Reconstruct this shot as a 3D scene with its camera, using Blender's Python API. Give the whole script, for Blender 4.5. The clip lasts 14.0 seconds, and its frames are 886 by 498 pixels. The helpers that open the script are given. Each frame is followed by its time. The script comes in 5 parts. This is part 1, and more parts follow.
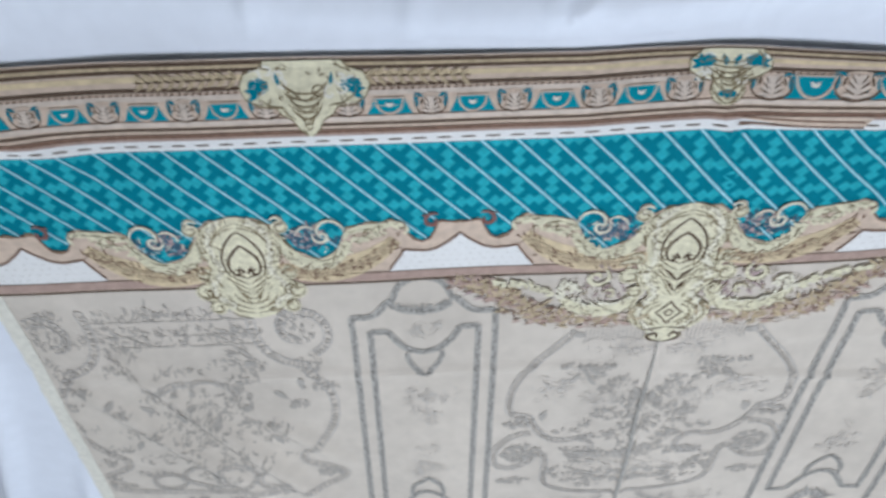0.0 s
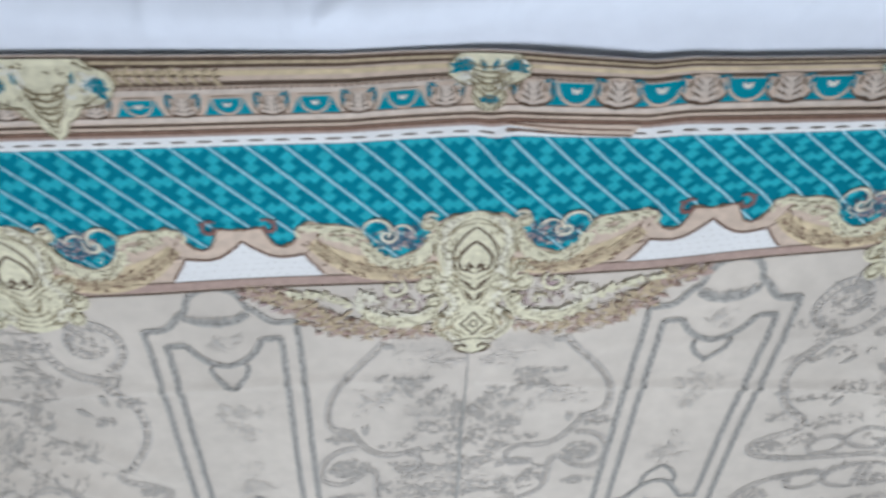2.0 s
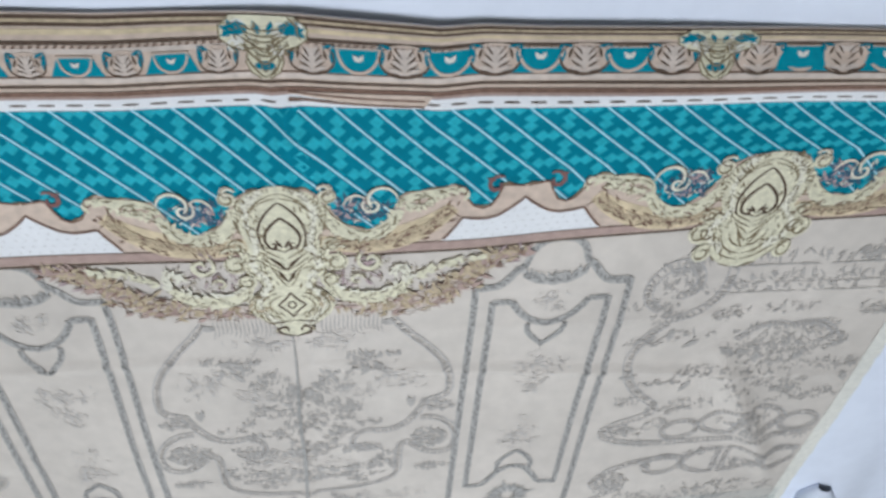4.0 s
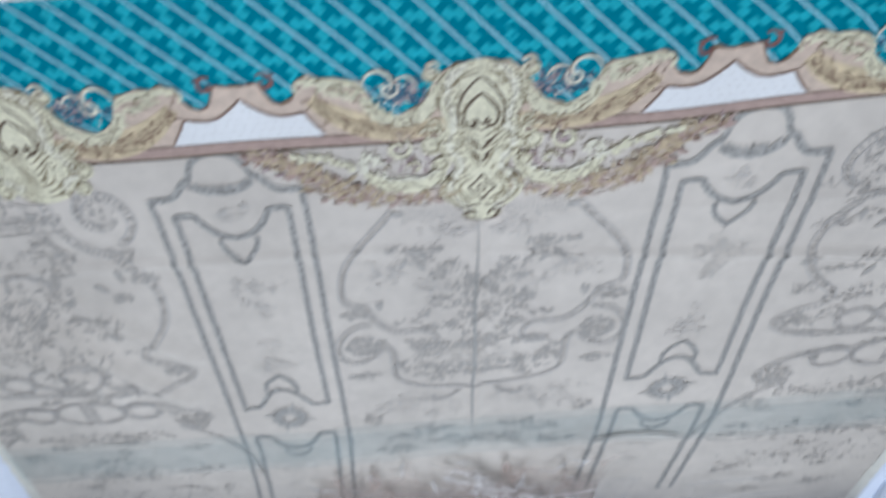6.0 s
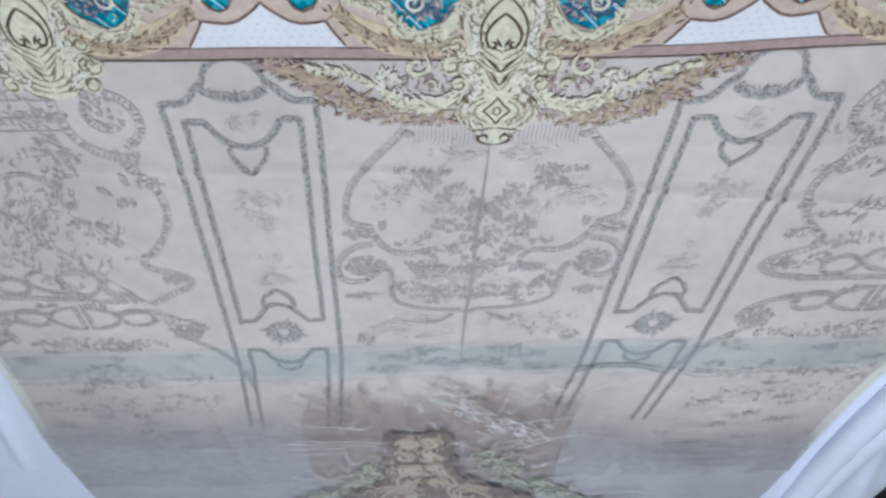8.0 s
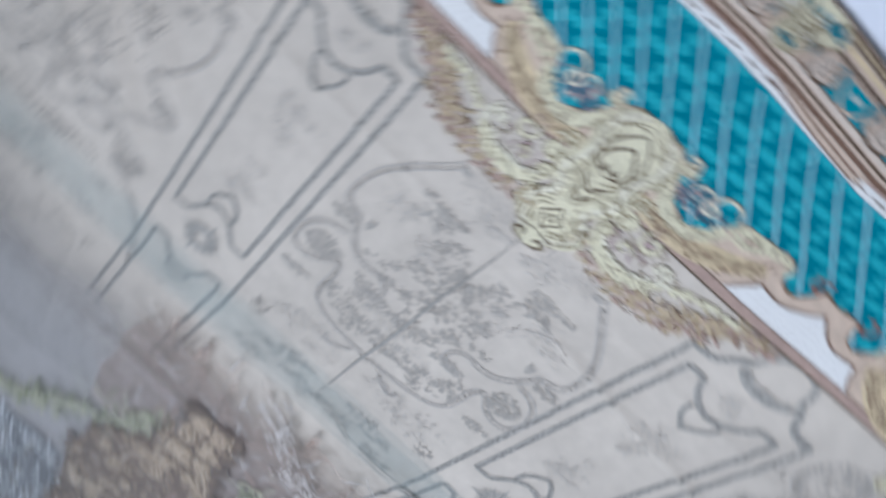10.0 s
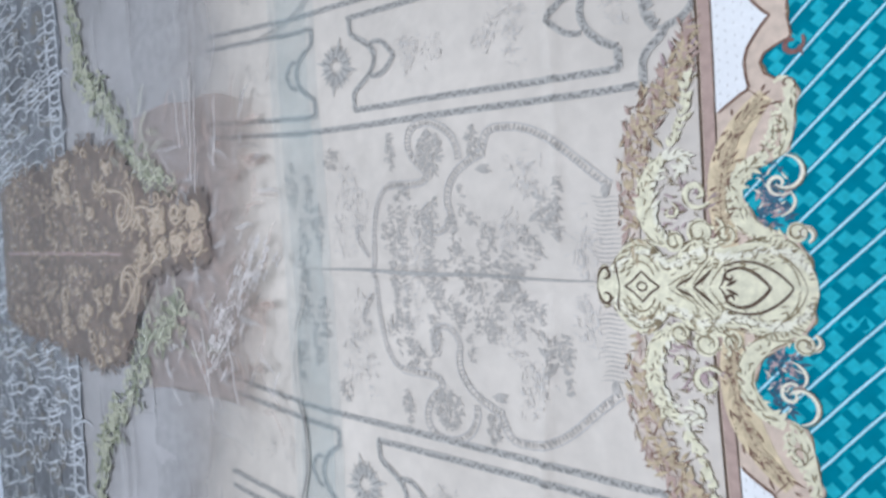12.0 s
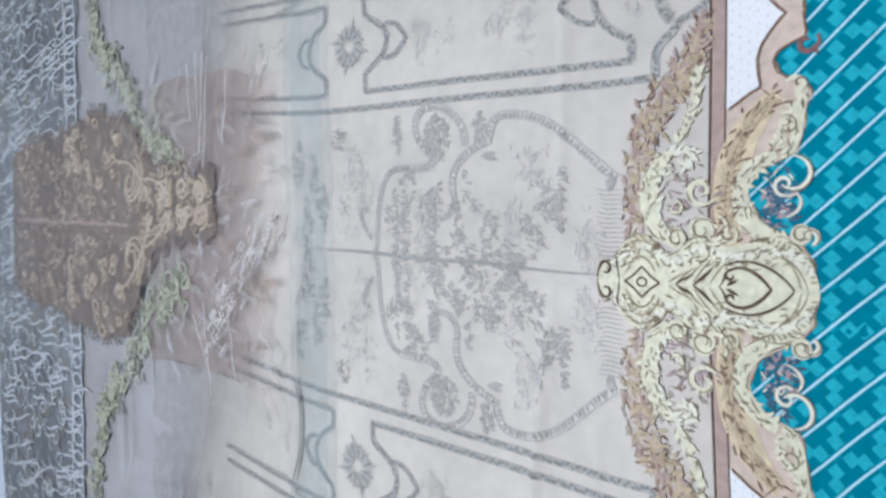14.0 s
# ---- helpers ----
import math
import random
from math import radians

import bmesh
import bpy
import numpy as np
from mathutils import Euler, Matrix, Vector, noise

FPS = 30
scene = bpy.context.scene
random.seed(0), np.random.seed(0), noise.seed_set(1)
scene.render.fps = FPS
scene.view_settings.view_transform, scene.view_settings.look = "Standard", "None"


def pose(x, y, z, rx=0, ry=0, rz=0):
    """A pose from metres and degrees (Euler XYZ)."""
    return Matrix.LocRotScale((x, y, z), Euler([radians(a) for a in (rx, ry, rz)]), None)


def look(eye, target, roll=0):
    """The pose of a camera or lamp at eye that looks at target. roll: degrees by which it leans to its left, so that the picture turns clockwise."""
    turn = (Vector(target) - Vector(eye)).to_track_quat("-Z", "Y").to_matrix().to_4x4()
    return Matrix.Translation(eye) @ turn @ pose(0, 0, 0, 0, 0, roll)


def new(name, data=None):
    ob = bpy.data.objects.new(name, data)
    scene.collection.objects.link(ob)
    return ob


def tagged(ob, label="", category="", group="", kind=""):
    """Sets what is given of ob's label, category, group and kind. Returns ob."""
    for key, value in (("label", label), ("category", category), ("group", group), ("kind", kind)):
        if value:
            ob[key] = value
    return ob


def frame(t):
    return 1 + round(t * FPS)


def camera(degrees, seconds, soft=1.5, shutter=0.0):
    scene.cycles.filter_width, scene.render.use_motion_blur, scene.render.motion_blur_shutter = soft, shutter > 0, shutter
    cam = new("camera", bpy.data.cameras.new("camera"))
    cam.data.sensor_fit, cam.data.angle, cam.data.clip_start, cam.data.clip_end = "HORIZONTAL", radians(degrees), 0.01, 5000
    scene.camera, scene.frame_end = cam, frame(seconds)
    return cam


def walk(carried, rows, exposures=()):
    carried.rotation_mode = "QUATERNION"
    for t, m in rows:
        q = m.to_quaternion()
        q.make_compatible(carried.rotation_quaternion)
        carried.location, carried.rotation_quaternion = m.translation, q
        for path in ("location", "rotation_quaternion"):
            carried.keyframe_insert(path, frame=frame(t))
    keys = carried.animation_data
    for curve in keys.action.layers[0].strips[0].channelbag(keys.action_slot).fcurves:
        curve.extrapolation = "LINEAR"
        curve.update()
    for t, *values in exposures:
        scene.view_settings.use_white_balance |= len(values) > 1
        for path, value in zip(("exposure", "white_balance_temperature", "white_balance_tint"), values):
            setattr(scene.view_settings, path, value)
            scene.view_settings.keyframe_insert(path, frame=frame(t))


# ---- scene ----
cam = camera(64.5, 14.0, soft=3.0, shutter=0.9)
# seconds, place in metres, turn in degrees
ROWS = [
    (0.0, -0.1916, 0.4060, 0.5012, -39.16, 0.92, -1.92),
    (0.5, -0.1608, 0.4035, 0.4998, -39.24, 0.66, -0.82),
    (1.0, -0.1235, 0.4008, 0.4971, -39.03, -0.11, -0.17),
    (1.5, -0.0880, 0.3956, 0.4926, -38.51, -0.82, -0.06),
    (2.0, -0.0418, 0.3903, 0.4851, -38.42, -1.83, 0.15),
    (2.5, -0.0018, 0.3840, 0.4781, -39.19, -3.20, 0.97),
    (3.0, 0.0371, 0.3761, 0.4749, -39.06, -3.09, 1.53),
    (3.2, 0.0542, 0.3765, 0.4693, -39.40, -2.98, 1.80),
    (5.3, 0.1145, 0.3534, 0.4795, -40.21, -3.92, 1.68),
    (5.5, 0.0756, 0.3499, 0.4810, -41.05, -3.41, -0.22),
    (6.0, -0.0161, 0.3301, 0.5107, -44.09, -0.22, -2.61),
    (6.5, -0.0544, 0.3233, 0.5317, -46.61, -0.65, -1.54),
    (7.0, -0.0589, 0.3228, 0.5408, -49.66, 0.09, 0.12),
    (7.5, -0.0482, 0.3240, 0.5305, -48.66, 0.23, 1.22),
    (7.7, -0.0469, 0.3255, 0.5292, -49.00, 0.45, 1.20),
    (9.8, -0.0711, 0.2615, 0.5400, -35.97, 18.44, 30.22),
    (10.0, -0.0742, 0.2451, 0.5471, -31.04, 25.18, 39.54),
    (10.5, -0.0518, 0.2120, 0.5715, -17.44, 39.64, 61.70),
    (11.0, -0.0330, 0.1779, 0.5597, 0.36, 39.54, 84.61),
    (11.5, -0.0187, 0.1660, 0.5497, 1.68, 38.72, 89.37),
    (12.0, -0.0213, 0.1677, 0.5548, 0.16, 40.03, 88.88),
    (12.5, -0.0160, 0.1715, 0.5537, 0.86, 40.32, 92.02),
    (13.0, -0.0134, 0.1764, 0.5530, 1.98, 42.60, 92.94),
    (13.5, -0.0144, 0.1719, 0.5491, 2.59, 40.41, 92.58),
    (14.0, -0.0170, 0.1720, 0.5474, 1.90, 40.78, 92.79),
]
walk(cam, [(t, pose(x, y, z, rx, ry, rz)) for t, x, y, z, rx, ry, rz in ROWS],
     exposures=[(0.0, 0.14, 6350, 10), (5.3, 0.11, 6400, 10), (6.2, 0.08, 5980, 11), (7.7, 0.08, 5980, 12), (10.4, 0.06, 6020, 12), (11.6, 0.34, 6060, 12), (14.0, 0.34, 6060, 12)])

# ---- light ----
world = bpy.data.worlds.new("sky")
scene.world = world
world.use_nodes = True
sky = world.node_tree.nodes.new("ShaderNodeTexSky")
sky.sky_type, sky.sun_disc = "NISHITA", False
sky.sun_elevation, sky.sun_rotation = radians(40), radians(200)
world.node_tree.links.new(sky.outputs[0], world.node_tree.nodes["Background"].inputs[0])
world.node_tree.nodes["Background"].inputs[1].default_value = 0.1

BED_X0, BED_X1, BED_Y0, BED_Y1, FLOOR_Z = -0.95, 0.80, -1.85, 0.62, -0.52
ROOM_X0, ROOM_X1, ROOM_Y0, ROOM_Y1, CEILING_Z = -2.4, 2.2, -3.6, 2.2, 1.65


def area_lamp(name, place, target, w, h, watts, colour):
    data = bpy.data.lights.new(name, "AREA")
    data.shape, data.size, data.size_y, data.energy, data.color = "RECTANGLE", w, h, watts, colour
    ob = new(name, data)
    ob.matrix_world = look(place, target)
    return ob


area_lamp("window_daylight", (-0.2, ROOM_Y0 + 0.02, 0.875), (-0.2, 0, 0.55), 2.6, 1.35, 18, (0.80, 0.92, 1.0))
# unseen lamp added overhead, so that the cloth falls off darker towards its sides
area_lamp("added_overhead_light", (0.0, -0.25, CEILING_Z - 0.1), (0.0, -0.25, 0), 0.5, 0.5, 17.5, (0.86, 0.92, 1.0))


# ---- materials ----
def material(name, colour, rough=0.85, vary=0.06, scale=60.0, bump=0.05, bump_scale=900.0, stain=0.05, metal=0.0, sheen=0.0, weave=0.0):
    """A matt dyed surface: fine grain, broad stains, a woven relief."""
    m = bpy.data.materials.new(name)
    m.use_nodes = True
    nt = m.node_tree
    n, ln = nt.nodes, nt.links
    b = n["Principled BSDF"]
    b.inputs["Roughness"].default_value, b.inputs["Metallic"].default_value = rough, metal
    b.inputs["Specular IOR Level"].default_value = 0.12
    b.inputs["Sheen Weight"].default_value = sheen
    co = n.new("ShaderNodeTexCoord")
    fine, broad = n.new("ShaderNodeTexNoise"), n.new("ShaderNodeTexNoise")
    fine.inputs["Scale"].default_value, fine.inputs["Detail"].default_value = scale, 5
    broad.inputs["Scale"].default_value, broad.inputs["Detail"].default_value = 6.0, 3
    for q in (fine, broad):
        ln.new(co.outputs["Object"], q.inputs["Vector"])
    a, s, t = n.new("ShaderNodeMapRange"), n.new("ShaderNodeMapRange"), n.new("ShaderNodeMath")
    a.inputs["From Min"].default_value, a.inputs["From Max"].default_value = 0.3, 0.7
    a.inputs["To Min"].default_value, a.inputs["To Max"].default_value = 1 - vary, 1 + vary
    s.inputs["From Min"].default_value, s.inputs["From Max"].default_value = 0.3, 0.7
    s.inputs["To Min"].default_value, s.inputs["To Max"].default_value = 1 - stain, 1 + stain
    ln.new(fine.outputs["Fac"], a.inputs["Value"])
    ln.new(broad.outputs["Fac"], s.inputs["Value"])
    t.operation = "MULTIPLY"
    ln.new(a.outputs[0], t.inputs[0])
    ln.new(s.outputs[0], t.inputs[1])
    mix = n.new("ShaderNodeVectorMath")
    mix.operation = "SCALE"
    mix.inputs[0].default_value = colour
    ln.new(t.outputs[0], mix.inputs["Scale"])
    ln.new(mix.outputs[0], b.inputs["Base Color"])
    g = n.new("ShaderNodeTexNoise")
    g.inputs["Scale"].default_value = bump_scale
    ln.new(co.outputs["Object"], g.inputs["Vector"])
    bp = n.new("ShaderNodeBump")
    bp.inputs["Strength"].default_value, bp.inputs["Distance"].default_value = bump, 0.002
    ln.new(g.outputs["Fac"], bp.inputs["Height"])
    ln.new(bp.outputs[0], b.inputs["Normal"])
    return m


def clear_film(name, colour, cover, rough=0.12):
    """A thin clear or veiled sheet: part of the light goes straight through."""
    m = material(name, colour, rough=rough, vary=0.1, bump=0.0)
    n, ln = m.node_tree.nodes, m.node_tree.links
    b, out = n["Principled BSDF"], n["Material Output"]
    b.inputs["Specular IOR Level"].default_value = 0.5
    clear, mix = n.new("ShaderNodeBsdfTransparent"), n.new("ShaderNodeMixShader")
    co, noise_node, mr = n.new("ShaderNodeTexCoord"), n.new("ShaderNodeTexNoise"), n.new("ShaderNodeMapRange")
    noise_node.inputs["Scale"].default_value, noise_node.inputs["Detail"].default_value = 14, 4
    ln.new(co.outputs["Object"], noise_node.inputs["Vector"])
    mr.inputs["From Min"].default_value, mr.inputs["From Max"].default_value = 0.3, 0.7
    mr.inputs["To Min"].default_value, mr.inputs["To Max"].default_value = cover * 0.75, min(1, cover * 1.25)
    ln.new(noise_node.outputs["Fac"], mr.inputs["Value"])
    ln.new(mr.outputs[0], mix.inputs["Fac"])
    ln.new(clear.outputs[0], mix.inputs[1])
    ln.new(b.outputs[0], mix.inputs[2])
    ln.new(mix.outputs[0], out.inputs["Surface"])
    return m


CLOTH = material("printed_cotton", (0.655, 0.595, 0.528), vary=0.05, stain=0.09, bump=0.12, sheen=0.1)
SHEET = material("white_bed_sheet", (0.83, 0.875, 0.97), vary=0.02, stain=0.03, bump=0.08)
MATTRESS = material("mattress_ticking", (0.62, 0.62, 0.64))
FLOOR = material("dark_floor", (0.014, 0.014, 0.016), rough=0.5, vary=0.2)
WALL = material("wall_paint", (0.72, 0.71, 0.69), stain=0.04)
# GREY serves only the painted shade of the centre crease
GREY = material("grey_print", (0.40, 0.385, 0.36), vary=0.2, scale=300)
GREY_PALE = material("pale_grey_print", (0.51, 0.485, 0.46), vary=0.15, scale=300)
GREY_MID = material("mid_grey_print", (0.45, 0.42, 0.385), vary=0.2, scale=300)
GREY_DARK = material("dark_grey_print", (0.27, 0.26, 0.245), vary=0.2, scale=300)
TAN = material("tan_print", (0.65, 0.52, 0.425), vary=0.12, scale=120)
PINK_TAN = material("rose_tan_print", (0.46, 0.335, 0.29), vary=0.12, scale=120)
CREAM = material("cream_print", (0.745, 0.705, 0.525), vary=0.14, scale=160)
CREAM_LIGHT = material("light_cream_print", (0.80, 0.765, 0.625), vary=0.10, scale=160)
PALE_TAN = material("pale_rose_tan_print", (0.68, 0.585, 0.51), vary=0.12, scale=120)
CREAM_PALE = material("pale_cream_print", (0.80, 0.78, 0.70), vary=0.08, scale=160)
BROWN = material("dark_brown_print", (0.115, 0.078, 0.056), vary=0.25, scale=250)
MID_BROWN = material("brown_print", (0.22, 0.135, 0.10), vary=0.25, scale=250)
OLIVE = material("olive_leaf_print", (0.52, 0.42, 0.285), vary=0.25, scale=200)
LEAF_WASH = material("straw_wash_print", (0.68, 0.56, 0.375), vary=0.18, scale=90, stain=0.12)
LINE_OLIVE = material("olive_brown_line_print", (0.25, 0.20, 0.125), vary=0.3, scale=250)
MAUVE = material("mauve_leaf_print", (0.43, 0.325, 0.325), vary=0.25, scale=200)
NAVY = material("slate_blue_print", (0.06, 0.13, 0.19), vary=0.3, scale=200)
TEAL = material("teal_print", (0.001, 0.205, 0.285), vary=0.10, scale=90)
TEAL_MID = material("mid_teal_print", (0.003, 0.275, 0.36), vary=0.12, scale=200)
TEAL_LIGHT = material("light_teal_print", (0.025, 0.41, 0.50), vary=0.15, scale=200)
STRIPE = material("pale_blue_stripe_print", (0.43, 0.76, 0.86), vary=0.10, scale=400)
WHITE = material("white_print", (0.84, 0.84, 0.84), vary=0.03, scale=300)
AQUA = clear_film("pale_aqua_dye", (0.46, 0.58, 0.59), 0.125, rough=0.9)
GREY_NET = material("grey_chiffon", (0.47, 0.455, 0.455), vary=0.06, scale=25, stain=0.10, bump=0.2)
LACE_GREY = material("grey_lace_ground", (0.25, 0.26, 0.275), vary=0.2, scale=50, stain=0.2)
LACE_WHITE = material("silver_lace_thread", (0.62, 0.64, 0.67), rough=0.55, vary=0.2, scale=300)
BROWN_NET = material("brown_embroidered_net", (0.215, 0.165, 0.135), rough=0.7, vary=0.3, scale=70, stain=0.15, bump=0.4, bump_scale=400)
GOLD = material("antique_gold_thread", (0.56, 0.45, 0.34), rough=0.5, vary=0.3, scale=500, metal=0.15)
GREEN_CREAM = material("sage_cream_thread", (0.52, 0.52, 0.39), rough=0.7, vary=0.2, scale=300)
SAGE = material("sage_green_thread", (0.27, 0.29, 0.20), rough=0.75, vary=0.25, scale=300)
FILM = clear_film("clear_plastic_film", (0.62, 0.58, 0.56), 0.06, rough=0.25)
GLINT = material("painted_plastic_glint", (0.68, 0.64, 0.62), rough=0.15, vary=0.15)
# white highlights of the creased plastic, held in the colour
WISP = clear_film("painted_plastic_highlight", (0.74, 0.70, 0.68), 0.30, rough=0.3)
# lit streaks of the chiffon gathers, put into the colour
WISP_SOFT = clear_film("painted_gather_light", (0.60, 0.58, 0.57), 0.16, rough=0.8)
WISP_ROSE = clear_film("rose_net_crease", (0.56, 0.40, 0.33), 0.26, rough=0.7)
WISP_SAGE = clear_film("sage_net_crease", (0.60, 0.60, 0.46), 0.34, rough=0.7)
# shade in the folds of net and chiffon, held in the colour
WISP_DARK = clear_film("painted_fold_shade", (0.26, 0.22, 0.20), 0.22, rough=0.8)


def ombre_veil(name, colour, y_clear, y_full, cover):
    """A sheer cloth whose layers thicken along its length."""
    m = clear_film(name, colour, cover, rough=0.9)
    n, ln = m.node_tree.nodes, m.node_tree.links
    mix = [q for q in n if q.type == "MIX_SHADER"][0]
    co, sep, mr = n.new("ShaderNodeTexCoord"), n.new("ShaderNodeSeparateXYZ"), n.new("ShaderNodeMapRange")
    grain, add = n.new("ShaderNodeTexNoise"), n.new("ShaderNodeMath")
    grain.inputs["Scale"].default_value, grain.inputs["Detail"].default_value = 9, 4
    ln.new(co.outputs["Object"], grain.inputs["Vector"])
    ln.new(co.outputs["Object"], sep.inputs[0])
    add.operation = "MULTIPLY_ADD"
    add.inputs[1].default_value = 0.12
    ln.new(grain.outputs["Fac"], add.inputs[0])
    ln.new(sep.outputs["Y"], add.inputs[2])
    mr.interpolation_type = "SMOOTHSTEP"
    mr.inputs["From Min"].default_value, mr.inputs["From Max"].default_value = y_clear + 0.06, y_full + 0.06
    mr.inputs["To Min"].default_value, mr.inputs["To Max"].default_value = 0.0, cover
    ln.new(add.outputs[0], mr.inputs["Value"])
    ln.new(mr.outputs[0], mix.inputs["Fac"])
    return m


# ---- shape of the lying cloth ----
def ridge(x, y, x0, y0, x1, y1, high, wide):
    """A crease from one point to another, fading at its ends."""
    dx, dy = x1 - x0, y1 - y0
    length = math.hypot(dx, dy)
    s = ((x - x0) * dx + (y - y0) * dy) / length
    d = ((x - x0) * dy - (y - y0) * dx) / length
    if s < 0 or s > length or abs(d) > 4 * wide:
        return 0.0
    return high * math.exp(-(d / wide) ** 2) * math.sin(math.pi * s / length) ** 0.5


CREASES = [  # x0, y0, x1, y1, height, half width
    (0.004, -0.115, -0.016, -0.535, 0.0045, 0.006),
    (-0.64, -0.172, -0.02, -0.158, 0.0040, 0.0045),
    (0.0, -0.165, 0.59, -0.198, 0.0050, 0.0045),
    (-0.56, -0.13, -0.36, -0.42, 0.018, 0.015),
    (-0.62, -0.18, -0.44, -0.40, 0.013, 0.014),
    (-0.45, -0.20, -0.33, -0.33, 0.009, 0.010),
    (0.42, -0.15, 0.56, -0.40, 0.012, 0.014),
    (-0.30, -0.30, -0.20, -0.42, 0.003, 0.010),
    (0.01, -0.12, 0.55, -0.10, 0.0015, 0.006),
    (-0.02, -0.525, 0.30, -0.508, 0.0050, 0.005),
    (-0.63, 0.155, -0.50, 0.10, 0.005, 0.012),
    (0.005, 0.15, 0.035, 0.06, 0.0045, 0.008),
    (0.12, 0.118, 0.50, 0.150, 0.0050, 0.012),
    (-0.40, -0.60, -0.36, -0.95, 0.004, 0.012),
    (0.30, -0.60, 0.36, -0.95, 0.004, 0.012),
]


def lie(x, y):
    """The height of the cloth over the bed."""
    z = 0.007 + 0.0050 * noise.noise((3.1 * x, 3.1 * y, 0.2)) + 0.0022 * noise.noise((9 * x, 7 * y, 4.2))
    for c in CREASES:
        z += ridge(x, y, *c)
    return z - 0.008 * max(0.0, min(1.0, (y - 0.15) / 0.03))


def table(v, *pairs):
    return float(np.interp(v, [p[0] for p in pairs], [p[1] for p in pairs]))


def warp(u, v):
    """From the print's own straight axes to the slightly skewed cloth on the bed."""
    slope = table(v, (-1.7, 0.20), (-1.1, 0.14), (-0.5, 0.08), (-0.23, 0.08), (-0.07, 0.04), (0.0, 0.020), (0.2, 0.0))
    shift = table(v, (-1.6, -0.05), (-0.7, -0.034), (-0.5, -0.014), (-0.1, 0.0))
    wave = table(u, (-0.66, 0.004), (-0.58, -0.004), (-0.46, 0.0), (-0.1, 0.001), (0.0, 0.006), (0.03, 0.006), (0.13, 0.001), (0.16, 0.004), (0.6, 0.006))
    v += 0.055 * max(0.0, u) * table(v, (-0.075, 0.0), (-0.03, 1.0), (0.05, 1.0), (0.115, 0.0))
    if v > 0.160:
        v = 0.160 + (v - 0.160) * table(u, (-0.3, 1.0), (-0.05, 0.85), (0.2, 0.55), (0.6, 0.45))
    return u + shift, v + slope * u + wave * max(0.0, min(1.0, (v - 0.05) / 0.08))


def set_down(u, v, lift):
    x, y = warp(u, v)
    return (x, y, lie(x, y) + lift)


def part(name, bm, mat, parent, label=""):
    """Link a bmesh (or lists of points and faces) as one mesh under a thing or a part."""
    me = bpy.data.meshes.new(name)
    if isinstance(bm, tuple):
        me.from_pydata(bm[0], [], bm[1])
    else:
        bm.to_mesh(me)
        bm.free()
    me.materials.append(mat)
    ob = new(name, me)
    ob.parent = parent
    if label:
        ob["label"] = label
    return ob


def thing(name, label, category, group="", kind=""):
    return tagged(new(name), label, category, group, kind)


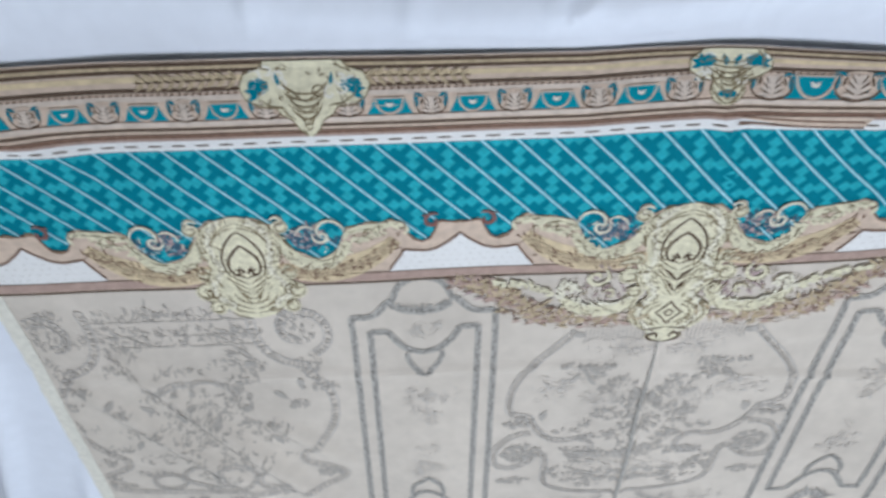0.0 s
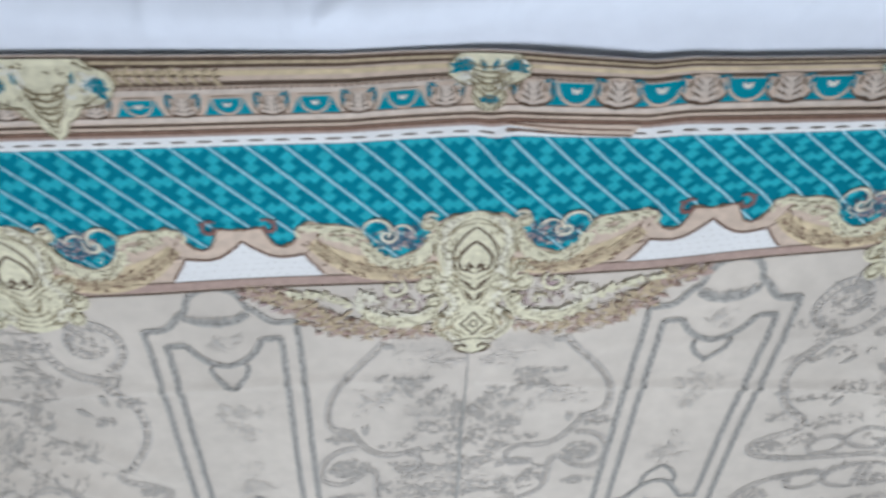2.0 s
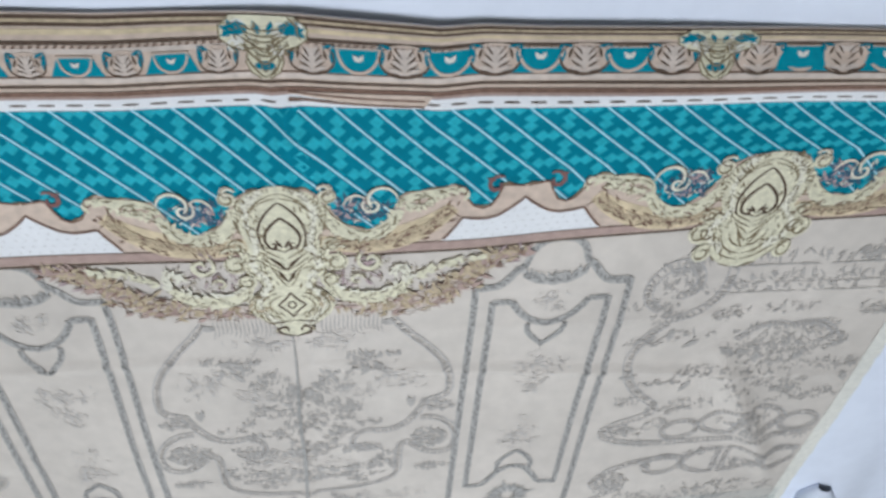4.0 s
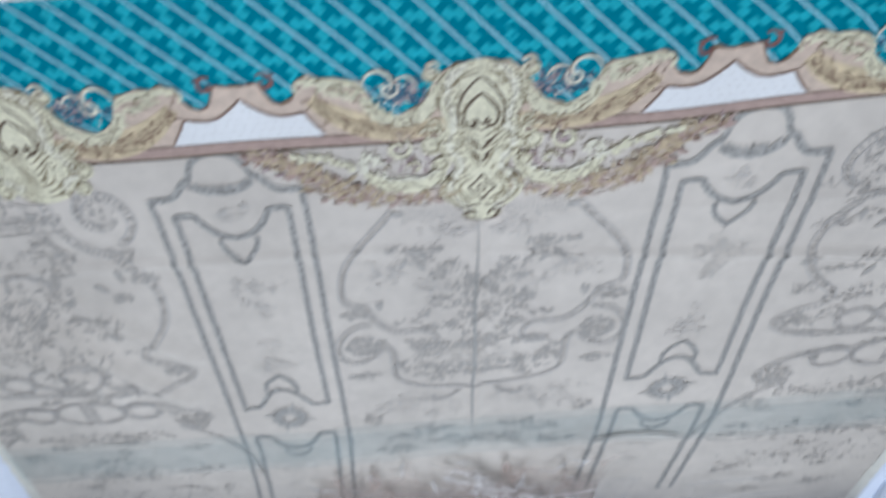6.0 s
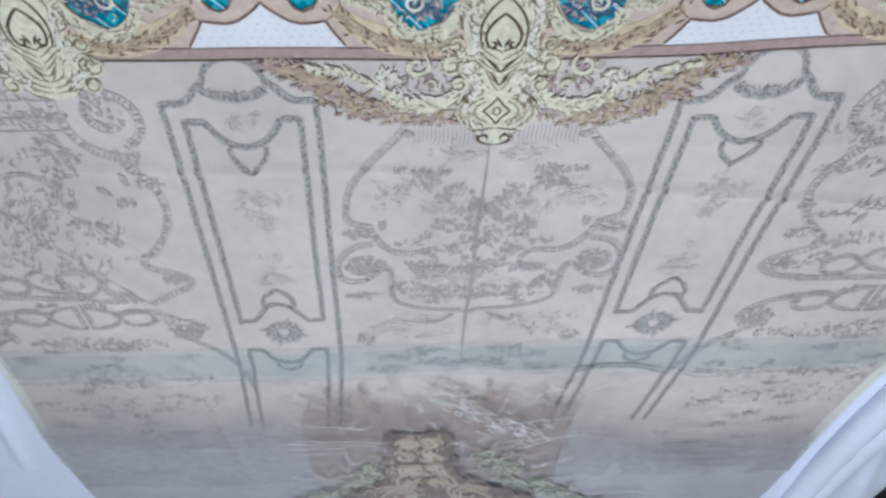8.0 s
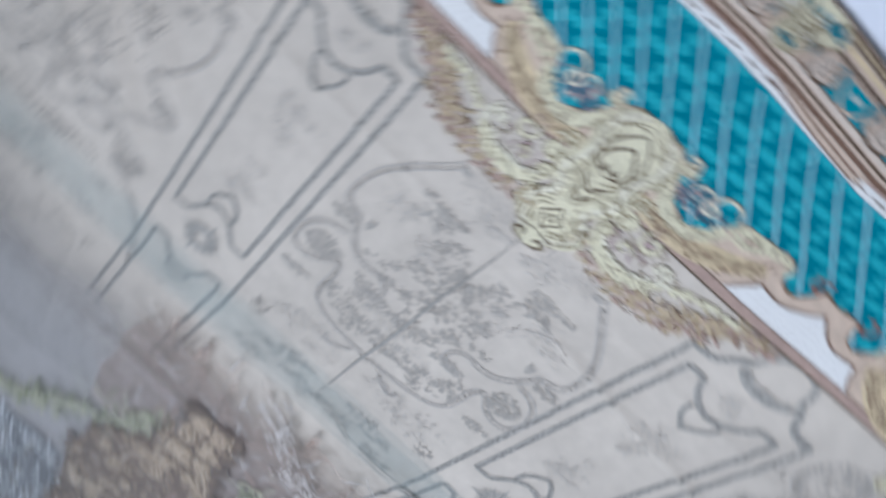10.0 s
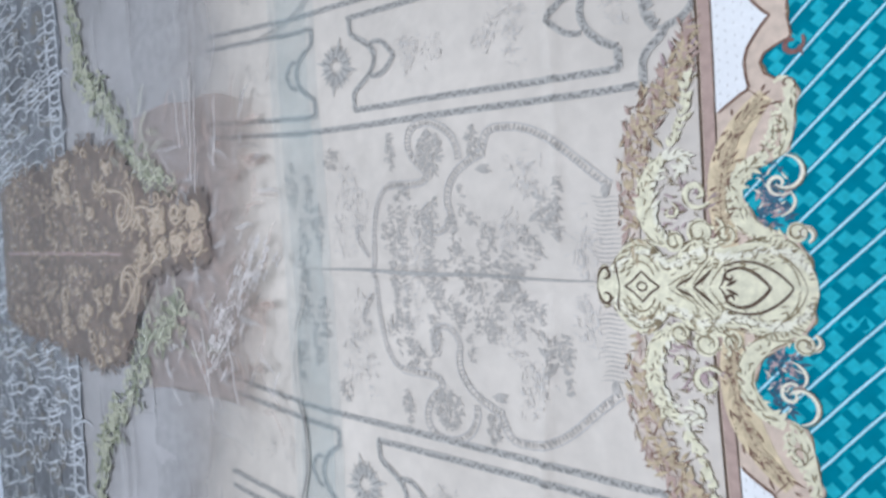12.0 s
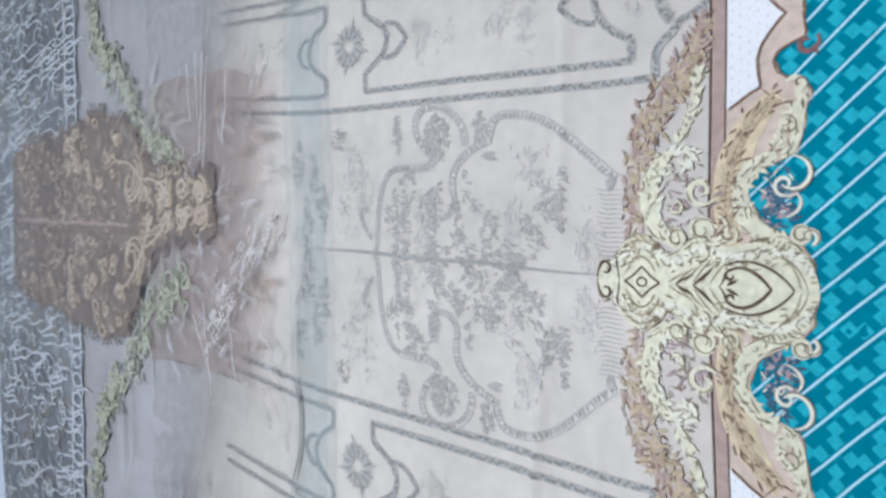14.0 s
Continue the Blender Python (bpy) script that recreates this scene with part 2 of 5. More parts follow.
class Ink:
    """Flat shapes in the print's axes, laid on the cloth in thin layers."""

    def __init__(self, du=0.0, dv=0.0, flip=False, size=1.0):
        self.p, self.f = [], []
        self.du, self.dv, self.s, self.size = du, dv, -1.0 if flip else 1.0, size

    def at(self, u, v, lift):
        self.p.append((self.du + self.s * self.size * u, self.dv + self.size * v, lift))
        return len(self.p) - 1

    def strip(self, left, right, lift):
        a = [(self.at(*l, lift), self.at(*r, lift)) for l, r in zip(left, right)]
        self.f += [(p[0], p[1], q[1], q[0]) for p, q in zip(a, a[1:])]

    def stroke(self, pts, wide, lift, tip=0.3):
        """A brush line, thinner at its ends."""
        pts = [(p[0] + (q[0] - p[0]) * k / m, p[1] + (q[1] - p[1]) * k / m) for p, q in zip(pts, pts[1:])
               for m in (max(1, math.ceil(math.hypot(q[0] - p[0], q[1] - p[1]) / 0.005)),) for k in range(m)] + [pts[-1]]
        n = len(pts)
        left, right = [], []
        for i, (u, v) in enumerate(pts):
            (ua, va), (ub, vb) = pts[max(0, i - 1)], pts[min(n - 1, i + 1)]
            d = math.hypot(ub - ua, vb - va) or 1.0
            w = wide / 2 * (tip + (1 - tip) * math.sin(math.pi * i / max(1, n - 1)))
            left.append((u - (vb - va) / d * w, v + (ub - ua) / d * w))
            right.append((u + (vb - va) / d * w, v - (ub - ua) / d * w))
        self.strip(left, right, lift)

    def leaf(self, u, v, angle, length, wide, lift):
        c, s = math.cos(angle), math.sin(angle)
        prof = ((0, 0.12), (0.3, 0.9), (0.6, 0.8), (1, 0.02))
        self.strip([(u + c * length * a - s * wide / 2 * b, v + s * length * a + c * wide / 2 * b) for a, b in prof],
                   [(u + c * length * a + s * wide / 2 * b, v + s * length * a - c * wide / 2 * b) for a, b in prof], lift)

    def box(self, u0, v0, u1, v1, lift, step=0.03):
        n = max(1, int(abs(u1 - u0) / step))
        m = max(1, int(abs(v1 - v0) / step))
        self.net([[(u0 + (u1 - u0) * i / n, v0 + (v1 - v0) * j / m) for i in range(n + 1)] for j in range(m + 1)], lift)

    def net(self, rows, lift):
        """One joined surface through rows of points."""
        ids = [[self.at(*q, lift) for q in row] for row in rows]
        for a, b in zip(ids, ids[1:]):
            self.f += [(a[i], a[i + 1], b[i + 1], b[i]) for i in range(len(a) - 1)]

    def disc(self, u, v, ru, rv, lift, n=12, turn=0.0):
        half = [math.pi * i / n for i in range(n + 1)]
        c, s = math.cos(turn), math.sin(turn)
        rot = lambda a, b: (u + c * a - s * b, v + s * a + c * b)
        self.strip([rot(ru * math.cos(t), rv * math.sin(t)) for t in half], [rot(ru * math.cos(t), -rv * math.sin(t)) for t in half], lift)

    def lay(self, name, mat, parent, label="", stuff=False):
        ob = part(name, ([set_down(*q) for q in self.p], self.f), mat, parent, label)
        return tagged(ob, kind="stuff") if stuff else ob


def curve(p0, p1, p2, p3, n=14):
    out = []
    for i in range(n + 1):
        t = i / n
        a, b, c, d = (1 - t) ** 3, 3 * t * (1 - t) ** 2, 3 * t * t * (1 - t), t ** 3
        out.append((a * p0[0] + b * p1[0] + c * p2[0] + d * p3[0], a * p0[1] + b * p1[1] + c * p2[1] + d * p3[1]))
    return out


def spiral(u, v, r0, r1, a0, turns, n=22):
    return [(u + (r0 + (r1 - r0) * i / n) * math.cos(a0 + 2 * math.pi * turns * i / n),
             v + (r0 + (r1 - r0) * i / n) * math.sin(a0 + 2 * math.pi * turns * i / n)) for i in range(n + 1)]


def line(p, q, n=12):
    return [(p[0] + (q[0] - p[0]) * i / n, p[1] + (q[1] - p[1]) * i / n) for i in range(n + 1)]


def rope(base, dark, pts, wide, lift):
    """A braided line: a band with short slanting dark marks on it."""
    base.stroke(pts, wide, lift, tip=0.9)
    run = 0.0
    for (ua, va), (ub, vb) in zip(pts, pts[1:]):
        d = math.hypot(ub - ua, vb - va)
        if d < 1e-6:
            continue
        tu, tv = (ub - ua) / d, (vb - va) / d
        while run < d:
            u, v = ua + tu * run, va + tv * run
            side = random.choice((-1, 1))
            dark.leaf(u + side * tv * wide * 0.42, v - side * tu * wide * 0.42, math.atan2(tv, tu) + side * random.uniform(0.5, 1.1), wide * 0.85, wide * 0.35, lift + 0.0003)
            run += wide * random.uniform(0.45, 0.7)
        run -= d


def chain(base, dark, pts, wide, lift):
    """A drawn chain: two thin edge lines with short rungs between them."""
    n = len(pts)
    for side in (-0.5, 0.5):
        edge_pts = []
        for i, (u, v) in enumerate(pts):
            (ua, va), (ub, vb) = pts[max(0, i - 1)], pts[min(n - 1, i + 1)]
            d = math.hypot(ub - ua, vb - va) or 1.0
            edge_pts.append((u - (vb - va) / d * wide * side, v + (ub - ua) / d * wide * side))
        base.stroke(edge_pts, 0.0015, lift, tip=0.9)
    run = 0.0
    for (ua, va), (ub, vb) in zip(pts, pts[1:]):
        d = math.hypot(ub - ua, vb - va)
        if d < 1e-6:
            continue
        tu, tv = (ub - ua) / d, (vb - va) / d
        while run < d:
            u, v = ua + tu * run, va + tv * run
            dark.leaf(u + tv * wide * 0.5, v - tu * wide * 0.5, math.atan2(tu, -tv) + random.uniform(-0.35, 0.35), wide * random.uniform(0.8, 1.05), wide * random.uniform(0.2, 0.38), lift + 0.0003)
            run += wide * random.uniform(0.5, 0.8)
        run -= d


def curls(ink, u, v, ru, rv, count, size, wide, lift):
    """A cluster of small drawn curls, as a sketched bunch of flowers."""
    for _ in range(count):
        a, r = random.uniform(0, 6.28), random.random() ** 0.6
        cu, cv = u + ru * r * math.cos(a), v + rv * r * math.sin(a)
        ink.stroke(spiral(cu, cv, size * random.uniform(0.35, 0.9), size * 0.2, random.uniform(0, 6.28), random.uniform(0.4, 0.9), 6), wide * 0.8, lift)
        for _ in range(2):
            ink.leaf(cu + random.uniform(-1, 1) * size, cv + random.uniform(-1, 1) * size, random.uniform(0, 6.28), size * random.uniform(0.5, 1.0), wide * 1.1, lift)


def sprig(leaf_ink, stem_ink, pts, length, wide, lift, step=1, spread=0.7):
    """A leafy branch along a line of points."""
    stem_ink.stroke(pts, wide * 0.35, lift, tip=0.5)
    for i in range(0, len(pts) - 1, step):
        (ua, va), (ub, vb) = pts[i], pts[i + 1]
        a = math.atan2(vb - va, ub - ua)
        for side in (-1, 1):
            leaf_ink.leaf(ua, va, a + side * (spread + random.uniform(-0.15, 0.15)), length * random.uniform(0.8, 1.15), wide, lift + 0.0002 * (1 + side))


def sketch(ink, pts, wide, lift, keep=0.7, size=5):
    """A drawn line broken into short dashes that wander a little."""
    i = 0
    while i < len(pts) - 1:
        n = random.randint(max(2, size - 2), size + 2)
        if random.random() < keep:
            a, b = random.uniform(-wide, wide) * 0.6, random.uniform(-wide, wide) * 0.6
            piece = [(u + a, v + b) for u, v in pts[i:i + n]]
            if len(piece) > 1:
                ink.stroke(piece, wide * random.uniform(0.7, 1.3), lift, tip=0.15)
        i += n


def plume(fill, dark, pts, wide, lift, lean=0.6, sides=(-1, 1)):
    """An acanthus plume: uneven lobes along a line, some with a dark vein."""
    for (ua, va), (ub, vb) in zip(pts, pts[1:]):
        a = math.atan2(vb - va, ub - ua)
        for side in sides:
            turn = a + side * lean * random.uniform(0.2, 1.7)
            size = wide * random.uniform(0.45, 1.3)
            fill.leaf(ua, va, turn, size, wide * random.uniform(0.35, 0.6), lift + random.uniform(0, 0.0002))
            if random.random() < 0.6:
                r, q = random.uniform(-0.5, 0.5) * wide, random.uniform(-0.2, 0.5) * wide
                t = a + side * random.uniform(0.1, 1.0)
                dark.leaf(ua - math.sin(a) * r + math.cos(a) * q, va + math.cos(a) * r + math.sin(a) * q, t, wide * random.uniform(0.35, 0.8), wide * random.uniform(0.09, 0.18), lift + 0.0004)


# ---- room and bed ----
def box_mesh(x0, y0, z0, x1, y1, z1, bevel=0.0, segments=3):
    bm = bmesh.new()
    bmesh.ops.create_cube(bm, size=1)
    for p in bm.verts:
        p.co = ((x0 + x1) / 2 + p.co.x * (x1 - x0), (y0 + y1) / 2 + p.co.y * (y1 - y0), (z0 + z1) / 2 + p.co.z * (z1 - z0))
    if bevel:
        bmesh.ops.bevel(bm, geom=bm.edges[:], offset=bevel, segments=segments, affect="EDGES", profile=0.5)
    return bm


def slab(name, label, category, mat, *box):
    ob = part(name, box_mesh(*box), mat, None)
    return tagged(ob, label, category, kind="structure")


slab("floor", "dark floor beside the bed", "floor", FLOOR, ROOM_X0, ROOM_Y0, FLOOR_Z - 0.1, ROOM_X1, ROOM_Y1, FLOOR_Z)
slab("ceiling", "plain white ceiling", "ceiling", WALL, ROOM_X0, ROOM_Y0, CEILING_Z, ROOM_X1, ROOM_Y1, CEILING_Z + 0.1)
slab("wall_east", "plain painted wall", "wall", WALL, ROOM_X1, ROOM_Y0, FLOOR_Z, ROOM_X1 + 0.15, ROOM_Y1, CEILING_Z)
slab("wall_west", "plain painted wall", "wall", WALL, ROOM_X0 - 0.15, ROOM_Y0, FLOOR_Z, ROOM_X0, ROOM_Y1, CEILING_Z)
slab("wall_north", "plain painted wall", "wall", WALL, ROOM_X0 - 0.15, ROOM_Y1, FLOOR_Z, ROOM_X1 + 0.15, ROOM_Y1 + 0.15, CEILING_Z)
# the south wall has the window opening that lets the daylight in
for x0, x1, z0, z1 in ((ROOM_X0 - 0.15, -1.5, FLOOR_Z, CEILING_Z), (1.1, ROOM_X1 + 0.15, FLOOR_Z, CEILING_Z), (-1.5, 1.1, FLOOR_Z, 0.2), (-1.5, 1.1, 1.55, CEILING_Z)):
    slab("wall_south", "plain painted wall round a window opening", "wall", WALL, x0, ROOM_Y0 - 0.15, z0, x1, ROOM_Y0, z1)

bed = thing("bed", "wide bed with a wrinkled white sheet", "bed")
part("mattress", box_mesh(BED_X0, BED_Y0, FLOOR_Z + 0.02, BED_X1, BED_Y1, -0.012, 0.03), MATTRESS, bed)


def sheet_height(x, y):
    z = -0.003 + 0.003 * noise.noise((2.2 * x, 2.6 * y, 7.7)) + 0.002 * noise.noise((7 * x, 5 * y, 1.3))
    if y > 0.17:
        z += 0.013 * math.exp(-((y - 0.225 - 0.012 * math.sin(9 * x)) / 0.02) ** 2) * (0.6 + 0.4 * math.sin(5 * x + 1))
        for c in ((-0.35, 0.20, -0.31, 0.5, 0.012, 0.008), (-0.23, 0.195, -0.20, 0.5, 0.014, 0.008), (-0.13, 0.195, -0.10, 0.4, 0.010, 0.004), (0.02, 0.195, 0.00, 0.5, 0.012, 0.007), (-0.12, 0.205, -0.09, 0.23, 0.008, 0.004), (0.10, 0.20, 0.16, 0.5, 0.010, 0.010), (0.22, 0.20, 0.33, 0.5, 0.014, 0.010), (-0.55, 0.20, -0.6, 0.5, 0.012, 0.010)):
            z += ridge(x, y, *c)
    for c in ((0.62, -0.45, 0.80, -1.1, 0.008, 0.016), (-0.70, -0.1, -0.85, -0.6, 0.014, 0.014), (-0.68, -0.35, -0.80, -0.95, 0.012, 0.012), (-0.72, 0.15, -0.80, -0.35, 0.012, 0.010)):
        z += ridge(x, y, *c)
    if x > 0.60:  # a rolled edge of the bedding beside the cloth
        z += 0.028 * math.exp(-((x - 0.665) / 0.035) ** 2) * max(0.0, min(1.0, (-0.3 - y) / 0.3))
    return z - 0.004


def grid(x0, y0, x1, y1, step, height):
    nx, ny = int((x1 - x0) / step), int((y1 - y0) / step)
    pts = [(x, y, height(x, y)) for y in (y0 + (y1 - y0) * j / ny for j in range(ny + 1)) for x in (x0 + (x1 - x0) * i / nx for i in range(nx + 1))]
    faces = [(j * (nx + 1) + i, j * (nx + 1) + i + 1, (j + 1) * (nx + 1) + i + 1, (j + 1) * (nx + 1) + i) for j in range(ny) for i in range(nx)]
    return pts, faces


def smooth(ob):
    for q in ob.data.polygons:
        q.use_smooth = True
    return ob


def sheet_drop(x, y):
    """The sheet on top of the bed, turning down over its edges."""
    out = max(BED_X0 - x, x - BED_X1, BED_Y0 - y, y - BED_Y1) + 0.03
    return sheet_height(x, y) - (0 if out <= 0 else 6.0 * out * out)


smooth(part("sheet", grid(BED_X0 - 0.1, BED_Y0 - 0.1, BED_X1 + 0.1, BED_Y1 + 0.1, 0.006, sheet_drop), SHEET, bed, "wrinkled white cotton sheet"))

# ---- the printed fabric ----
fabric = thing("printed_fabric", "greige printed cotton with a teal baroque border on a white sheet", "fabric")
U0, U1, V0, V1 = -0.655, 0.598, -1.60, 0.187


def fabric_grid():
    step = 0.005
    nu, nv = int((U1 - U0) / step), int((V1 - V0) / step)
    pts = []
    for j in range(nv + 1):
        v = V0 + (V1 - V0) * j / nv
        for i in range(nu + 1):
            u = U0 + (U1 - U0) * i / nu
            rag = 0.004 * noise.noise((v * 9, i // nu, 0.5)) if i in (0, nu) else 0.0
            pts.append(set_down(u + rag, v, 0.0))
    faces = [(j * (nu + 1) + i, j * (nu + 1) + i + 1, (j + 1) * (nu + 1) + i + 1, (j + 1) * (nu + 1) + i) for j in range(nv) for i in range(nu)]
    # the cloth's thickness along its edge
    rim = [i for i in range(nu + 1)] + [j * (nu + 1) + nu for j in range(1, nv + 1)] + [nv * (nu + 1) + i for i in range(nu - 1, -1, -1)] + [j * (nu + 1) for j in range(nv - 1, 0, -1)]
    base = len(pts)
    pts += [(pts[i][0], pts[i][1], pts[i][2] - 0.004) for i in rim]
    faces += [(rim[k], base + k, base + (k + 1) % len(rim), rim[(k + 1) % len(rim)]) for k in range(len(rim))]
    return pts, faces


smooth(part("cloth", fabric_grid(), CLOTH, fabric, "greige cotton ground"))
for side, u in ((-1, U0), (1, U1)):
    selvage = Ink()
    selvage.strip([(u + side * (0.005 + 0.003 * noise.noise((i * 0.7, side, 0))), -1.0 + 0.01 * i) for i in range(118)], [(u - side * 0.012, -1.0 + 0.01 * i) for i in range(118)], 0.0009)
    selvage.lay("selvage", CREAM_PALE, fabric, "frayed cream selvage edge")

L1, L2, L3, L4, L5, L6, L7 = 0.0009, 0.0013, 0.0017, 0.0021, 0.0025, 0.0029, 0.0033


def tube(points, radius, n=10):
    ps, fs = [], []
    for i, (x, y, z) in enumerate(points):
        end = 0.35 if i in (0, len(points) - 1) else 1.0
        for k in range(n):
            a = 2 * math.pi * k / n
            r = radius * end * (1 + 0.12 * noise.noise((x * 30, y * 18, k * 0.6)))
            ps.append((x + r * math.cos(a), y, z + 0.8 * r * math.sin(a)))
    for i in range(len(points) - 1):
        for k in range(n):
            fs.append((i * n + k, i * n + (k + 1) % n, (i + 1) * n + (k + 1) % n, (i + 1) * n + k))
    return ps, fs


smooth(part("rolled_edge", tube([(0.640 - 0.012 * math.sin(0.12 * i), -0.42 - 0.022 * i, 0.006) for i in range(34)], 0.024), SHEET, bed, "rolled white edge of the bedding"))
smooth(part("piping", tube([(0.668 - 0.012 * math.sin(0.12 * i), -0.46 - 0.022 * i, 0.010) for i in range(30)], 0.004, 6), GREY_DARK, bed, "dark piping on the rolled edge"))

# ---- teal border ----
band_ink = Ink()
band_ink.box(U0 + 0.004, -0.005, U1 - 0.004, 0.119, L1, 0.006)
band = band_ink.lay("teal_band", TEAL, fabric, "teal band with checks and white diagonal stripes")

checks_mid, checks_light = Ink(), Ink()
# clusters of four light lozenges round a mid one, each cluster threaded on a stripe
PERIOD = 0.029


def lozenge(ink, u, v, r, lift):
    if U0 + 0.012 + r < u < U1 - 0.012 - r and -r * 0.5 < v < 0.1175 + r * 0.5:
        ink.strip([(u - r, min(0.1175, max(0.0, v))), (u, min(0.1175, v + r))], [(u, max(0.0, v - r)), (u + r, min(0.1175, max(0.0, v)))], lift)


for i in range(-20, 28):
    for j in range(-3, 4):
        u, v = -0.1475 + PERIOD * i, 0.0588 + 0.0288 * j
        lozenge(checks_mid, u, v, 0.0042, L2)
        for du, dv in ((0.0102, 0), (-0.0102, 0), (0, 0.0102), (0, -0.0102)):
            lozenge(checks_light, u + du, v + dv, 0.0060, L2)
checks_mid.lay("check_pattern", TEAL_MID, band, "mid teal check pattern", True)
checks_light.lay("check_pattern", TEAL_LIGHT, band, "light teal check pattern", True)
u = -0.0318 - 0.119 - 22 * 0.029
while u < U1:
    p, q = (u, 0.119), (u + 0.119, 0.0)
    pts = [s for s in line(p, q, 28) if U0 + 0.005 < s[0] < U1 - 0.005]
    if len(pts) > 2:
        s_ink = Ink()
        s_ink.stroke(pts, 0.0018, L2 + 0.0002, tip=0.9)
        s_ink.lay("stripe", STRIPE, band)
    u += 0.029

edge = Ink()
edge.box(U0 + 0.003, 0.118, U1 - 0.003, 0.1265, L3, 0.006)
tape = edge.lay("white_tape", WHITE, fabric, "white edging with dark dashes")
u = U0 + 0.01
while u < U1 - 0.02:
    d = Ink()
    d.stroke(line((u, 0.1222), (u + 0.0115, 0.1222), 4), 0.0015, L4, tip=0.6)
    d.lay("dash", BROWN, tape)
    u += 0.0196

# a tuck in the moulding that hides the tape for a stretch
for v0, v1, mat, name in ((0.1198, 0.1290, TAN, "tuck"), (0.1193, 0.1208, MID_BROWN, "tuck_edge"), (0.1240, 0.1255, MID_BROWN, "tuck_line")):
    ink = Ink()
    ink.strip([(0.022 + 0.098 * i / 20, v0 + (0.0075 if name == "tuck" else 0.004) * (1 - i / 20) ** 2) for i in range(21)], [(0.022 + (0.104 if name == "tuck" else 0.098) * i / 20, v1 + (0.0 if name == "tuck" else 0.004) * (1 - i / 20) ** 2) for i in range(21)], L5 if name == "tuck" else L6)
    ink.lay(name, mat, fabric, "tan tuck of the moulding over the tape" if name == "tuck" else "")

# brown moulding and the row of teal tiles above it
MOULDING = (  # name, from, to, material, layer
    ("moulding", 0.1262, 0.188, TAN, L1), ("rose_line", 0.1262, 0.1285, PINK_TAN, L2), ("brown_line", 0.1288, 0.1322, MID_BROWN, L3),
    ("brown_line", 0.1352, 0.1372, BROWN, L3), ("pale_line", 0.1388, 0.1425, PALE_TAN, L2), ("brown_line", 0.1428, 0.1438, MID_BROWN, L3),
    ("pale_line", 0.1590, 0.1628, PALE_TAN, L2), ("brown_line", 0.1655, 0.1682, BROWN, L3), ("gold_line", 0.1725, 0.1765, LEAF_WASH, L2),
    ("brown_line", 0.1785, 0.1812, BROWN, L3), ("gold_line", 0.1814, 0.1838, OLIVE, L3), ("brown_line", 0.1840, 0.1868, BROWN, L3))
for name, v0, v1, mat, lift in MOULDING:
    ink = Ink()
    ink.box(U0 + 0.003, v0, U1 - 0.003, v1, lift, 0.006)
    ob = ink.lay(name, mat, fabric if name == "moulding" else moulding)
    if name == "moulding":
        moulding = ob
moulding["label"] = "tan printed moulding with teal tiles and cartouches"
beads = Ink()
u = U0 + 0.01
while u < U1 - 0.01:
    beads.leaf(u, 0.1632, 0.35, 0.004, 0.0016, L4)
    u += 0.0055
beads.lay("bead_row", MID_BROWN, moulding, "", True)
TILE = 0.0645
def flat(u):
    return table(u, (-0.2, 0.86), (-0.03, 0.92), (0.12, 1.28), (0.5, 1.28))


